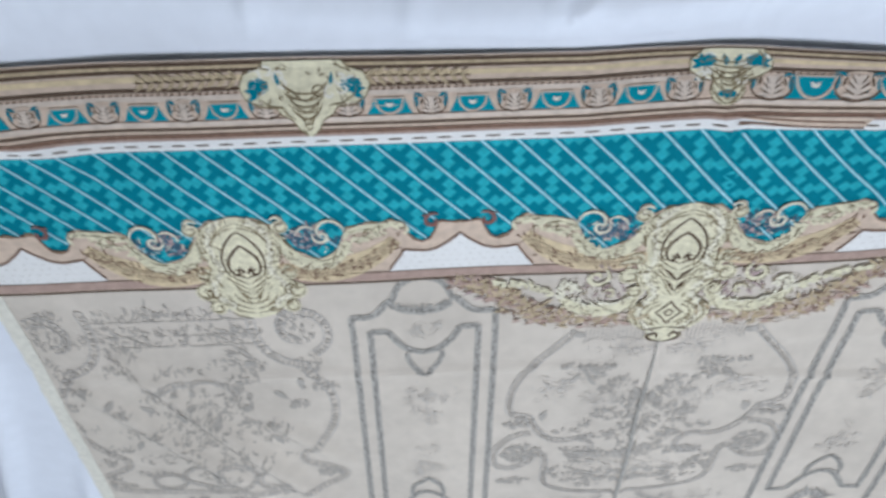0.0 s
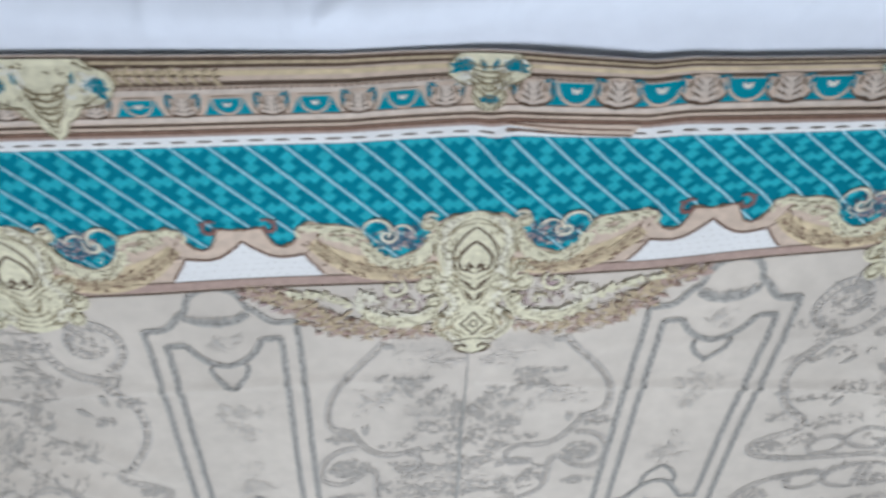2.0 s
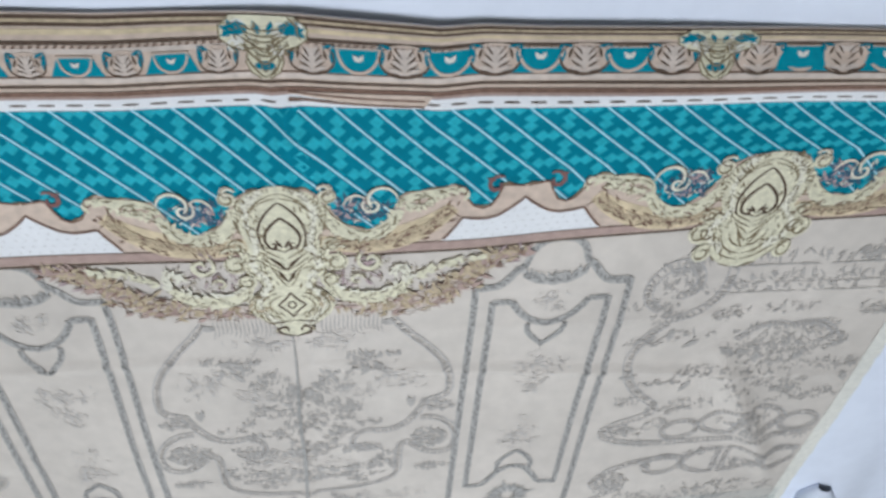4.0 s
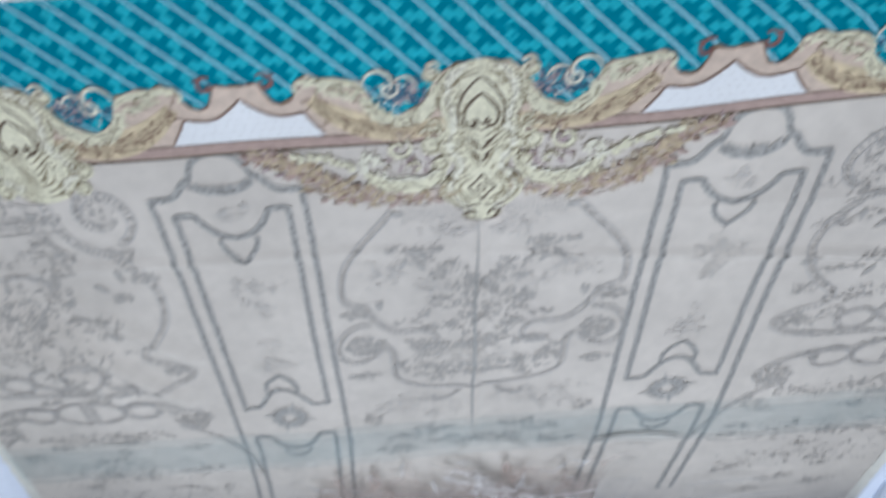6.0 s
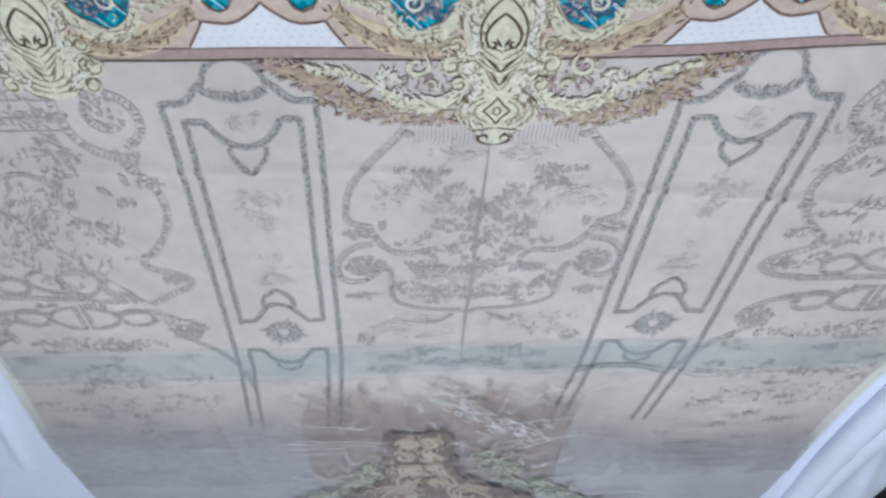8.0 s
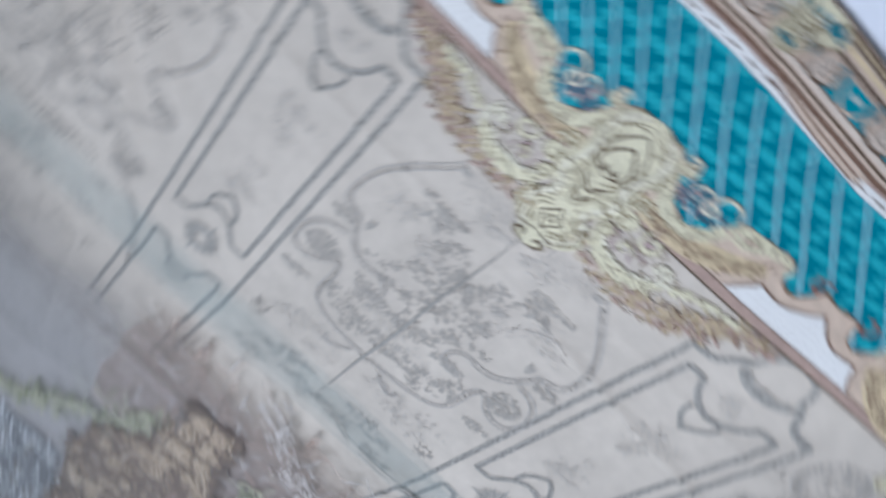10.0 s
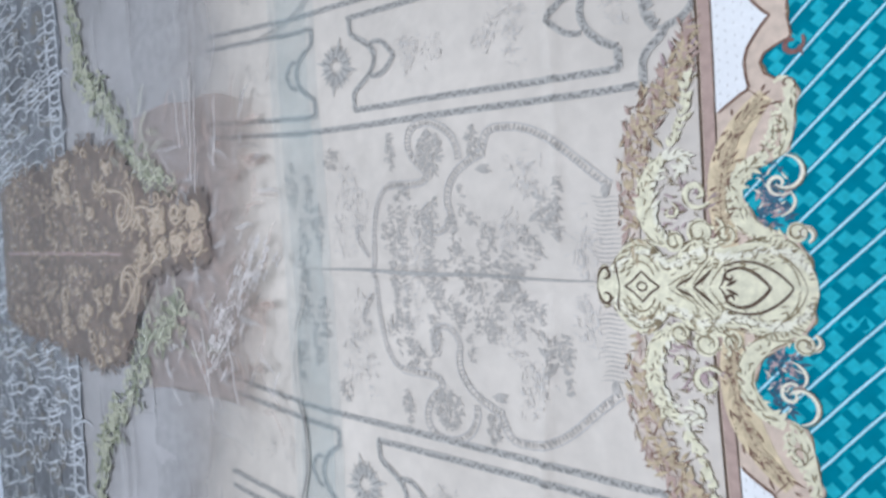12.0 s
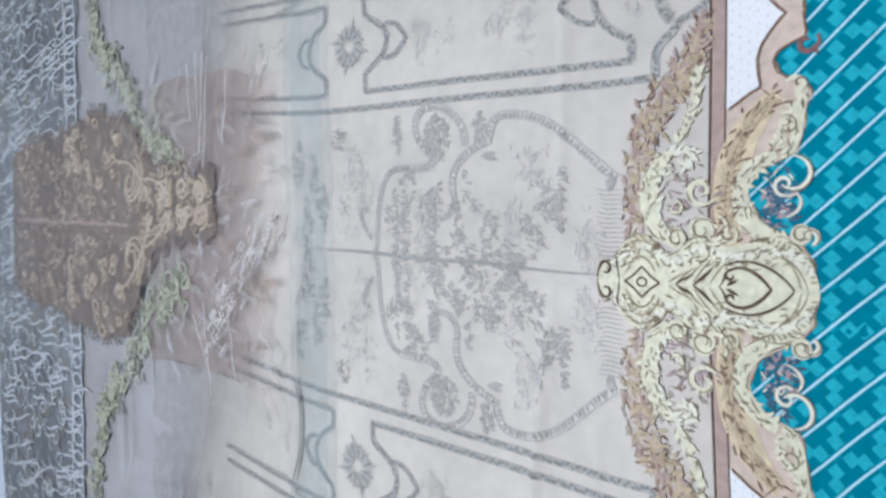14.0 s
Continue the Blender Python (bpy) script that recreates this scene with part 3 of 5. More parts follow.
for k in range(-10, 10):
    u = 0.0085 + TILE * k
    if U0 + 0.03 < u < U1 - 0.03 and k not in (0, -5, 5):
        t_ink = Ink(u, 0.144 * (1 - flat(u)), size=flat(u))
        t_ink.strip([(-0.0205, 0.1440), (-0.012, 0.1440), (0.012, 0.1440), (0.0205, 0.1440)], [(-0.0135, 0.1580), (-0.0125, 0.1588), (0.0125, 0.1588), (0.0135, 0.1580)], L3)
        tile = t_ink.lay("teal_tile", TEAL_MID, moulding)
        s_ink = Ink(u, 0.144 * (1 - flat(u)), size=flat(u))
        s_ink.stroke(curve((-0.0125, 0.1585), (-0.012, 0.1400), (0.012, 0.1400), (0.0125, 0.1585), 14), 0.0018, L4, tip=0.8)
        s_ink.stroke(line((-0.014, 0.1590), (0.014, 0.1590), 4), 0.0014, L4, tip=0.9)
        s_ink.lay("scroll", TAN, tile)
        h = Ink(u, 0.144 * (1 - flat(u)), size=flat(u))
        for s in (-1, 1):
            h.leaf(0, 0.1515, 1.57 - s * 0.7, 0.0050, 0.0030, L5)
        h.lay("bud", CREAM_PALE, tile)
    u += TILE / 2
    if not U0 + 0.03 < u < U1 - 0.03:
        continue
    o_ink, v_ink, b_ink, g_ink = (Ink(u, 0.144 * (1 - flat(u)), size=flat(u)) for _ in range(4))
    o_ink.disc(0, 0.1525, 0.0150, 0.0105, L3 + 0.0002, 14)
    cart = o_ink.lay("cartouche", TAN, moulding, "", True)
    b_ink.stroke([(0.0142 * math.sin(a), 0.1525 - 0.0098 * math.cos(a)) for a in [-2.4 + 0.24 * i for i in range(21)]], 0.0015, L4, tip=0.6)
    for s in (-1, 1):
        g_ink.leaf(s * 0.0125, 0.1500, 1.57 - s * 0.15, 0.0125, 0.0046, L4)
        g_ink.leaf(s * 0.0070, 0.1590, 1.57 - s * 1.1, 0.0080, 0.0030, L4)
        for j in range(4):
            v_ink.leaf(s * 0.0006, 0.1450 + 0.0032 * j, 1.57 - s * (1.25 - 0.25 * j), 0.0095 - 0.0008 * j, 0.0036, L5)
            b_ink.leaf(s * 0.0016, 0.1440 + 0.0032 * j, 1.57 - s * (1.30 - 0.25 * j), 0.0080, 0.0012, L6)
        b_ink.leaf(s * 0.0095, 0.1520, 1.57 + s * 0.3, 0.0075, 0.0020, L5)
    v_ink.leaf(0, 0.1440, 1.57, 0.0180, 0.0042, L5)
    g_ink.lay("teal_gap", TEAL, cart, "", True)
    v_ink.lay("petal", PALE_TAN, cart, "", True)
    b_ink.lay("outline", BROWN, cart, "", True)


def small_mask(u0, tall):
    """A cream leafy medallion on the moulding, with teal gaps between its scrolls."""
    c, b, t, p = Ink(u0), Ink(u0), Ink(u0), Ink(u0)
    top = 0.186
    if tall:
        prof = [(0.002, 0.127), (0.008, 0.133), (0.012, 0.141), (0.020, 0.146), (0.024, 0.152), (0.036, 0.153), (0.047, 0.159), (0.051, 0.168), (0.046, 0.177), (0.034, 0.181), (0.030, top)]
    else:
        prof = [(0.003, 0.139), (0.010, 0.143), (0.013, 0.150), (0.011, 0.157), (0.022, 0.160), (0.030, 0.167), (0.030, 0.177), (0.024, 0.183), (0.022, top)]
    c.net([[(w * k / 4, v) for k in range(-4, 5)] for w, v in prof], L5)
    body = c.lay("medallion", CREAM, moulding, "cream leafy medallion with teal gaps")
    for s in (-1, 1):
        if tall:
            for k in range(5):
                t.leaf(s * 0.036, 0.164, 1.57 - s * (2.2 - 0.75 * k), 0.011, 0.0055, L6)
            t.leaf(s * 0.020, 0.168, 1.57 - s * 0.2, 0.010, 0.0035, L6)
        else:
            for k in range(4):
                t.leaf(s * 0.020, 0.173, 1.57 - s * (2.0 - 0.8 * k), 0.010, 0.0055, L6)
            t.leaf(s * 0.003, 0.170, 1.57 - s * 0.3, 0.012, 0.005, L6)
        for k in range(5):
            p.stroke(spiral(s * random.uniform(0.010, 0.042 if tall else 0.024), random.uniform(0.158, 0.180), 0.0055, 0.0015, random.uniform(0, 6.28), s * 0.9, 10), 0.0024, L6)
        b.stroke([(s * w, v) for w, v in prof], 0.0011, L6, tip=0.9)
        for k in range(3):
            v = 0.140 + 0.008 * k
            b.stroke(curve((0, v), (s * 0.006, v + 0.003), (s * 0.010, v + 0.008), (s * 0.013 + s * 0.003 * k, v + 0.015), 8), 0.0014, L7)
        b.stroke(spiral(s * 0.010, 0.163, 0.0060, 0.0015, 0.5, s * 0.9, 12), 0.0014, L7)
        for k in range(14):
            b.leaf(s * random.uniform(0.003, 0.040 if tall else 0.026), random.uniform(0.155, 0.182), random.uniform(0, 3.1), 0.0055, 0.0013, L7)
    lo = 0.130 if tall else 0.141
    for k in range(7):
        v, w = lo + 0.0048 * k, 0.0035 + 0.0024 * k
        b.stroke(curve((-w, v + 0.012), (-w * 0.8, v), (w * 0.8, v), (w, v + 0.012), 10), 0.0012, L7)
    for s in (-1, 1):
        sketch(b, [(s * w * 0.8, v + 0.001) for w, v in prof], 0.0016, L7, 0.7, 3)
        t.disc(s * (0.036 if tall else 0.018), 0.168 if tall else 0.175, 0.008 if tall else 0.0075, 0.0055, L6)
    if not tall:
        t.disc(0, 0.1475, 0.007, 0.003, L6)
    t.lay("teal_gap", TEAL, body, "", True)
    p.lay("pale_curl", CREAM_PALE, body, "", True)
    b.lay("outline", LINE_OLIVE, body, "", True)


for u, tall in ((-0.314, True), (0.0085, False), (0.331, False)):
    small_mask(u, tall)

# leafy tufts beside the tall medallion
tuft, tuft_dark = Ink(), Ink()
for s in (-1, 1):
    sprig(tuft, tuft_dark, line((-0.316 + s * 0.05, 0.174), (-0.316 + s * 0.13, 0.1725), 10), 0.010, 0.004, L5)
tuft.lay("leaf_tuft", OLIVE, moulding, "", True)
tuft_dark.lay("leaf_stem", BROWN, moulding, "", True)

# ---- scalloped baroque frieze under the teal band ----
SIL = ((0.0, 0.051), (0.022, 0.049), (0.033, 0.042), (0.040, 0.029), (0.050, 0.013), (0.062, 0.006), (0.075, 0.003), (0.086, 0.008), (0.093, 0.024), (0.099, 0.036), (0.110, 0.040), (0.125, 0.041),
       (0.140, 0.044), (0.148, 0.041), (0.152, 0.031), (0.158, 0.0225), (0.166, 0.0195), (0.173, 0.0225), (0.178, 0.032), (0.181, 0.0405), (0.185, 0.0410), (0.2, 0.0385))
MIDDLE = 0.003


def scallop(u):
    d = abs((u - MIDDLE + 0.2) % 0.4 - 0.2)
    return table(d, *SIL) + 0.0008 * math.sin(u * 310)


us = [U0 + 0.004 + (U1 - U0 - 0.008) * i / 620 for i in range(621)]
ink = Ink()
ink.net([[(u, -0.026 + (scallop(u) + 0.026) * k / 6) for u in us] for k in range(7)], L3)
frieze = ink.lay("frieze", TAN, fabric, "tan scalloped baroque frieze with scrolls and garlands")
ink = Ink()
random.seed(21)
sketch(ink, [(u, scallop(u)) for u in us], 0.0013, L4, 0.8, 9)
ink.lay("frieze_outline", LINE_OLIVE, frieze, "", True)
for name, v, w, mat in (("dark_line", -0.0250, 0.0022, BROWN), ("rose_stripe", -0.0190, 0.0085, PINK_TAN), ("dark_line", -0.0140, 0.0013, BROWN)):
    ink = Ink()
    ink.stroke([(u, v) for u in us], w, L4 if "dark" in name else L3 + 0.0002, tip=1)
    ink.lay(name, mat, frieze)

ARCH = ((0, 0.0265), (0.005, 0.0215), (0.012, 0.0160), (0.021, 0.0100), (0.031, 0.0075), (0.042, 0.0085), (0.0515, 0.0105), (0.0545, 0.0040), (0.066, -0.0120))


def white_window(u0, a0=-0.066, a1=0.066):
    """The white speckled field under the frieze's pointed arch, between two hooks."""
    ink, rim, dots, hooks, band_edge = (Ink(u0) for _ in range(5))
    n = 48
    top = [(a, table(abs(a), *ARCH)) for a in [a0 + (a1 - a0) * i / n for i in range(n + 1)]]
    ink.strip([(a, -0.0132) for a, _ in top], top, L4 + 0.0002)
    ob = ink.lay("white_field", WHITE, frieze)
    rim.stroke([(a, b + 0.0004) for a, b in top], 0.0021, L5, tip=1)
    for s in (-1, 1):
        if not a0 < s * 0.03 < a1:
            continue
        # the upper edge of the moulding, its dark hook and the teal hollow beside it
        band_edge.stroke([(s * (0.2 - d), table(d, *SIL) - 0.0006) for d in [0.2 - 0.0012 * k for k in range(1, 42)]], 0.0017, L5, tip=0.8)
        hooks.stroke(spiral(s * 0.0240, 0.0410, 0.0085, 0.0022, 2.2 if s > 0 else 0.94, -s * 0.95, 16), 0.0036, L6, tip=0.5)
        hooks.leaf(s * 0.026, 0.0450, 1.57 - s * 1.2, 0.008, 0.0030, L6)
        rim.stroke(curve((s * 0.052, 0.0105), (s * 0.058, 0.016), (s * 0.060, 0.020), (s * 0.066, 0.021), 8), 0.0012, L5)
        rim.stroke(spiral(s * 0.0520, 0.0370, 0.0060, 0.0015, 0.4 if s > 0 else 2.74, s * 0.9, 12), 0.0013, L7)
    rim.lay("brown_rim", MID_BROWN, ob)
    band_edge.lay("moulding_edge", MID_BROWN, ob)
    hooks.lay("hook", PINK_BROWN, ob, "dark rose hooks beside the arch", True)
    for j in range(5):
        for i in range(-7, 8):
            u, v = i * 0.0085 + (j % 2) * 0.004 + random.uniform(-0.001, 0.001), -0.010 + j * 0.0062
            if a0 < u < a1 and v < table(abs(u), *ARCH) - 0.003:
                dots.leaf(u - 0.0012, v, random.uniform(-0.5, 0.5), 0.0030, 0.0007, L5)
    dots.lay("speckle", GREY_PALE, ob, "", True)


PINK_BROWN = material("dark_rose_print", (0.24, 0.125, 0.115), vary=0.25, scale=250)
for u, a0, a1 in ((-0.597, -0.050, 0.066), (-0.1970, -0.066, 0.066), (0.2035, -0.067, 0.067), (0.604, -0.066, -0.012)):
    white_window(u, a0, a1)


def frieze_side(u0, flip):
    """Half of one repeat: acanthus in the teal gap, cream scroll, hook and leaf garland."""
    wash, cr, dk, lf, st, nv, mv, pale = (Ink(u0, 0, flip) for _ in range(8))
    # straw-coloured field of the garland
    wash.stroke(curve((0.026, -0.006), (0.070, -0.018), (0.112, -0.010), (0.142, 0.022), 24), 0.024, L4, tip=0.5)
    field = wash.lay("straw_field", LEAF_WASH, frieze)
    # slate and mauve leaves with a cream curl in the teal gap
    for k in range(64):
        q = nv if k % 3 else mv
        q.leaf(random.uniform(0.046, 0.074), random.uniform(0.012, 0.036), random.uniform(0.2, 2.9), random.uniform(0.005, 0.011), 0.0030, L4)
    for k in range(18):
        nv.leaf(random.uniform(0.070, 0.092), random.uniform(0.014, 0.030), random.uniform(0.2, 2.9), random.uniform(0.005, 0.009), 0.0026, L4)
    gap = nv.lay("acanthus", NAVY, frieze, "slate blue acanthus leaves on teal", True)
    mv.lay("mauve_leaf", MAUVE, gap, "", True)
    pale.stroke(spiral(0.0830, 0.0330, 0.0135, 0.0095, 0.0, 0.62, 20), 0.0027, L6, tip=0.35)
    pale.stroke(spiral(0.0760, 0.0285, 0.0090, 0.0020, 2.6, 0.95, 18), 0.0028, L6, tip=0.4)
    pale.stroke(curve((0.070, 0.036), (0.064, 0.042), (0.056, 0.040), (0.052, 0.030), 10), 0.0024, L6)
    pale.stroke(spiral(0.0385, 0.0455, 0.0062, 0.0016, 2.8, -1.0, 14), 0.0044, L6, tip=0.5)
    for k in range(9):
        pale.leaf(random.uniform(0.050, 0.090), random.uniform(0.010, 0.036), random.uniform(0.2, 2.9), random.uniform(0.004, 0.008), 0.0014, L6)
    pale.lay("pale_curl", CREAM_LIGHT, gap, "", True)
    # cream scroll that cups the gap and rises to the hook
    path = curve((0.034, 0.030), (0.046, -0.010), (0.082, -0.016), (0.099, 0.022), 20)
    cr.stroke(path, 0.0140, L5, tip=0.5)
    plume(cr, dk, path, 0.0095, L5 + 0.0002, 0.8)
    ridge_line = [(d, table(d, *SIL) - 0.0045) for d in [0.096 + 0.0022 * k for k in range(24)]]
    cr.stroke(ridge_line, 0.0080, L5, tip=0.5)
    plume(cr, dk, ridge_line[::2], 0.0085, L5 + 0.0002, 0.5, (-1,))
    cr.stroke(curve((0.136, 0.041), (0.152, 0.042), (0.156, 0.032), (0.150, 0.028), 10), 0.0046, L5, tip=0.4)
    plume(cr, dk, curve((0.102, 0.024), (0.112, 0.022), (0.122, 0.026), (0.134, 0.034), 9), 0.0075, L5 + 0.0002, 0.7)
    scroll = cr.lay("cream_scroll", CREAM, frieze, "", True)
    sketch(dk, [(u + 0.003, v + 0.0055) for u, v in path], 0.0012, L6 + 0.0002, 0.75, 4)
    sketch(dk, [(u - 0.003, v - 0.0055) for u, v in path], 0.0012, L6 + 0.0002, 0.75, 4)
    sketch(dk, ridge_line, 0.0013, L6 + 0.0002, 0.6, 4)
    dk.stroke(spiral(0.0385, 0.0455, 0.0075, 0.0015, 2.8, -1.0, 12), 0.0011, L7)
    dk.stroke(spiral(0.0830, 0.0330, 0.0152, 0.0115, 0.0, 0.62, 18), 0.0010, L7)
    dk.stroke(spiral(0.1180, 0.0290, 0.0085, 0.0020, -0.5, 0.9, 14), 0.0012, L7)
    dk.lay("scroll_linework", LINE_OLIVE, scroll, "", True)
    # leaf garland
    pts = curve((0.034, -0.009), (0.074, -0.019), (0.114, -0.010), (0.140, 0.020), 22)
    sprig(lf, st, pts, 0.0105, 0.0036, L5, spread=0.6)
    for u, v in pts:
        for _ in range(2):
            st.leaf(u + random.uniform(-0.006, 0.006), v + random.uniform(-0.009, 0.008), random.uniform(0.0, 1.6), random.uniform(0.005, 0.010), 0.0018, L6)
    gar = lf.lay("leaf_garland", OLIVE, field, "", True)
    st.lay("leaf_shading", MID_BROWN, field, "", True)


def medallion(u0, full):
    """The cream shell in the frieze; the middle one carries a long pendant."""
    c, b, d = Ink(u0), Ink(u0), Ink(u0)
    head = [(0.031, -0.004), (0.034, 0.006), (0.0375, 0.018), (0.0375, 0.028), (0.033, 0.038), (0.025, 0.045), (0.014, 0.050), (0.004, 0.0525)]
    if full:
        prof = [(0.003, -0.1195), (0.014, -0.117), (0.0185, -0.112), (0.0155, -0.106), (0.024, -0.101), (0.033, -0.093), (0.0385, -0.083), (0.0385, -0.073), (0.031, -0.064), (0.022, -0.057), (0.026, -0.048), (0.034, -0.040), (0.038, -0.030), (0.036, -0.020), (0.030, -0.012)] + head
    else:
        prof = [(0.004, -0.062), (0.018, -0.058), (0.027, -0.050), (0.032, -0.042), (0.043, -0.040), (0.049, -0.031), (0.045, -0.022), (0.036, -0.013)] + head
    c.net([[(w * k / 4, v) for k in range(-4, 5)] for w, v in prof], L5)
    body = c.lay("shell_medallion", CREAM, frieze, "cream shell medallion with a long pendant" if full else "cream shell medallion")
    for s in (-1, 1):
        # nested pointed arches, the heart of the shell
        b.stroke([(0, 0.0365)] + curve((s * 0.002, 0.0355), (s * 0.016, 0.024), (s * 0.025, 0.006), (s * 0.016, -0.012), 14), 0.0021, L6, tip=0.6)
        b.stroke([(0, 0.0215)] + curve((s * 0.001, 0.0205), (s * 0.012, 0.012), (s * 0.019, 0.000), (s * 0.012, -0.009), 12), 0.0027, L6, tip=0.7)
        b.stroke(spiral(s * 0.0085, -0.0075, 0.0048, 0.0014, 0.4 if s > 0 else 2.74, -s * 0.9, 12), 0.0024, L7)
        b.leaf(s * 0.001, -0.011, 1.57 - s * 0.5, 0.011, 0.0030, L6)
        b.stroke(curve((0, -0.016), (s * 0.006, -0.010), (s * 0.010, -0.014), (s * 0.014, -0.008), 8), 0.0020, L6)
        d.stroke(curve((0, 0.046), (s * 0.024, 0.040), (s * 0.033, 0.018), (s * 0.026, -0.004), 14), 0.0012, L6)
        for k in range(16):
            a = -0.2 + k * 0.105
            d.leaf(s * 0.0335 * math.cos(a), 0.014 + 0.0335 * math.sin(a), math.pi / 2 - s * (1.45 - a), 0.0055, 0.0013, L6)
            d.leaf(s * 0.027 * math.cos(a), 0.012 + 0.028 * math.sin(a), math.pi / 2 - s * (0.3 - a), 0.0045, 0.0011, L6)
        sketch(d, [(s * (w0 + (w1 - w0) * i / 4), v0 + (v1 - v0) * i / 4) for (w0, v0), (w1, v1) in zip(prof, prof[1:]) for i in range(4)], 0.0014, L6, 0.75, 6)
        if full:
            # chevrons of the waist
            for k in range(6):
                v0, w0 = -0.056 + 0.0065 * k, 0.010 + 0.0035 * min(k, 3)
                d.stroke(curve((s * 0.001, v0), (s * w0 * 0.4, v0 + 0.004), (s * w0 * 0.8, v0 + 0.010), (s * w0, v0 + 0.015), 8), 0.0012, L6)
            b.stroke(curve((0, -0.036), (s * 0.005, -0.030), (s * 0.009, -0.025), (s * 0.013, -0.022), 8), 0.0028, L7)
            b.stroke(curve((0, -0.050), (s * 0.004, -0.044), (s * 0.006, -0.040), (s * 0.008, -0.036), 8), 0.0022, L7)
            for k in range(10):
                d.leaf(s * random.uniform(0.016, 0.033), random.uniform(-0.046, -0.014), 1.57 - s * random.uniform(0.2, 1.4), 0.007, 0.0015, L6)
            # bulb with a lozenge
            b.stroke([(s * 0.0035 * math.sin(a), -0.0785 + 0.0042 * math.cos(a)) for a in [math.pi * i / 8 for i in range(9)]], 0.0014, L7, tip=1)
            b.stroke([(0, -0.0635), (s * 0.005, -0.071), (s * 0.0125, -0.0785), (s * 0.005, -0.086), (0, -0.0935)], 0.0016, L7, tip=1)
            for r, n in ((0.020, 7), (0.027, 8), (0.0335, 9)):
                for k in range(n):
                    a = 0.45 + k * 2.3 / n
                    d.leaf(s * r * math.sin(a), -0.0785 + r * 0.62 * math.cos(a), -s * a + (0 if s > 0 else math.pi), 0.0085, 0.0017, L6)
            d.disc(s * 0.029, -0.0665, 0.0030, 0.0034, L7)
            b.stroke(spiral(s * 0.0095, -0.1115, 0.0064, 0.0030, -1.0 if s > 0 else 4.14, s * 0.75, 12), 0.0027, L7)
            b.stroke(curve((0, -0.1185), (s * 0.010, -0.119), (s * 0.017, -0.113), (s * 0.016, -0.106), 8), 0.0015, L7)
            b.stroke(curve((0, -0.0985), (s * 0.010, -0.099), (s * 0.018, -0.103), (s * 0.022, -0.099), 8), 0.0015, L7)
        else:
            for r in (0.010, 0.017, 0.024, 0.030):
                d.stroke([(s * r * math.sin(a), -0.030 - r * 0.85 * math.cos(a)) for a in [0.05 + 1.4 * i / 10 for i in range(11)]], 0.0014, L6)
            d.stroke(spiral(s * 0.038, -0.030, 0.0085, 0.002, 0.5, s * 0.9, 14), 0.0018, L7)
            for k in range(5):
                v0, w0 = -0.046 + 0.006 * k, 0.010 + 0.003 * min(k, 3)
                d.stroke(curve((s * 0.001, v0), (s * w0 * 0.4, v0 + 0.004), (s * w0 * 0.8, v0 + 0.009), (s * w0, v0 + 0.014), 8), 0.0014, L6)
    b.lay("bold_linework", BROWN, body, "", True)
    curl, ring = Ink(u0), Ink(u0)
    for s in (-1, 1):
        for cu, cv, r in ((0.043, -0.030, 0.0105), (0.040, 0.040, 0.0075), (0.036, -0.050 if full else -0.048, 0.0085), (0.040, -0.010, 0.0080)):
            curl.disc(s * cu, cv, r, r * 0.92, L5 + 0.0002, 10)
            ring.stroke(spiral(s * cu, cv, r, r * 0.2, 2.2 if s > 0 else 0.94, -s * 1.3, 20), 0.0012, L7)
            ring.stroke(spiral(s * cu, cv, r * 0.6, r * 0.5, 1.0, s * 0.5, 8), 0.0014, L7)
    curl.lay("side_curl", CREAM, body, "", True)
    ring.lay("curl_linework", LINE_OLIVE, body, "", True)
    extra, petal, petal_vein = Ink(u0), Ink(u0), Ink(u0)
    for s in (-1, 1):
        rim_line = [(s * w * 0.74, v * 0.97) for w, v in prof[2:-1]]
        rim_line = [(a + (c2 - a) * i / 3, b2 + (d2 - b2) * i / 3) for (a, b2), (c2, d2) in zip(rim_line, rim_line[1:]) for i in range(3)]
        plume(petal, petal_vein, rim_line, 0.0068, L5 + 0.0003, 0.45)
    petal.lay("petal", CREAM_LIGHT, body, "", True)
    petal_vein.lay("petal_vein", LINE_OLIVE, body, "", True)
    for k in range(150 if full else 96):
        v = random.uniform(-0.100 if full else -0.055, 0.046)
        w = table(v, *[(q, p) for p, q in prof])
        s, r = random.choice((-1, 1)), random.uniform(0.35, 0.92)
        extra.leaf(s * w * r, v, 1.57 - s * random.uniform(-0.3, 1.5), random.uniform(0.004, 0.0085), 0.0014, L6)
    extra.lay("hatching", LINE_OLIVE, body, "", True)
    d.lay("fine_linework", LINE_OLIVE, body, "", True)


for u in (-0.397, MIDDLE, 0.405):
    for flip in (False, True):
        frieze_side(u, flip)


GARLAND_WASH = material("pale_garland_wash", (0.59, 0.50, 0.43), vary=0.2, scale=120, stain=0.1)


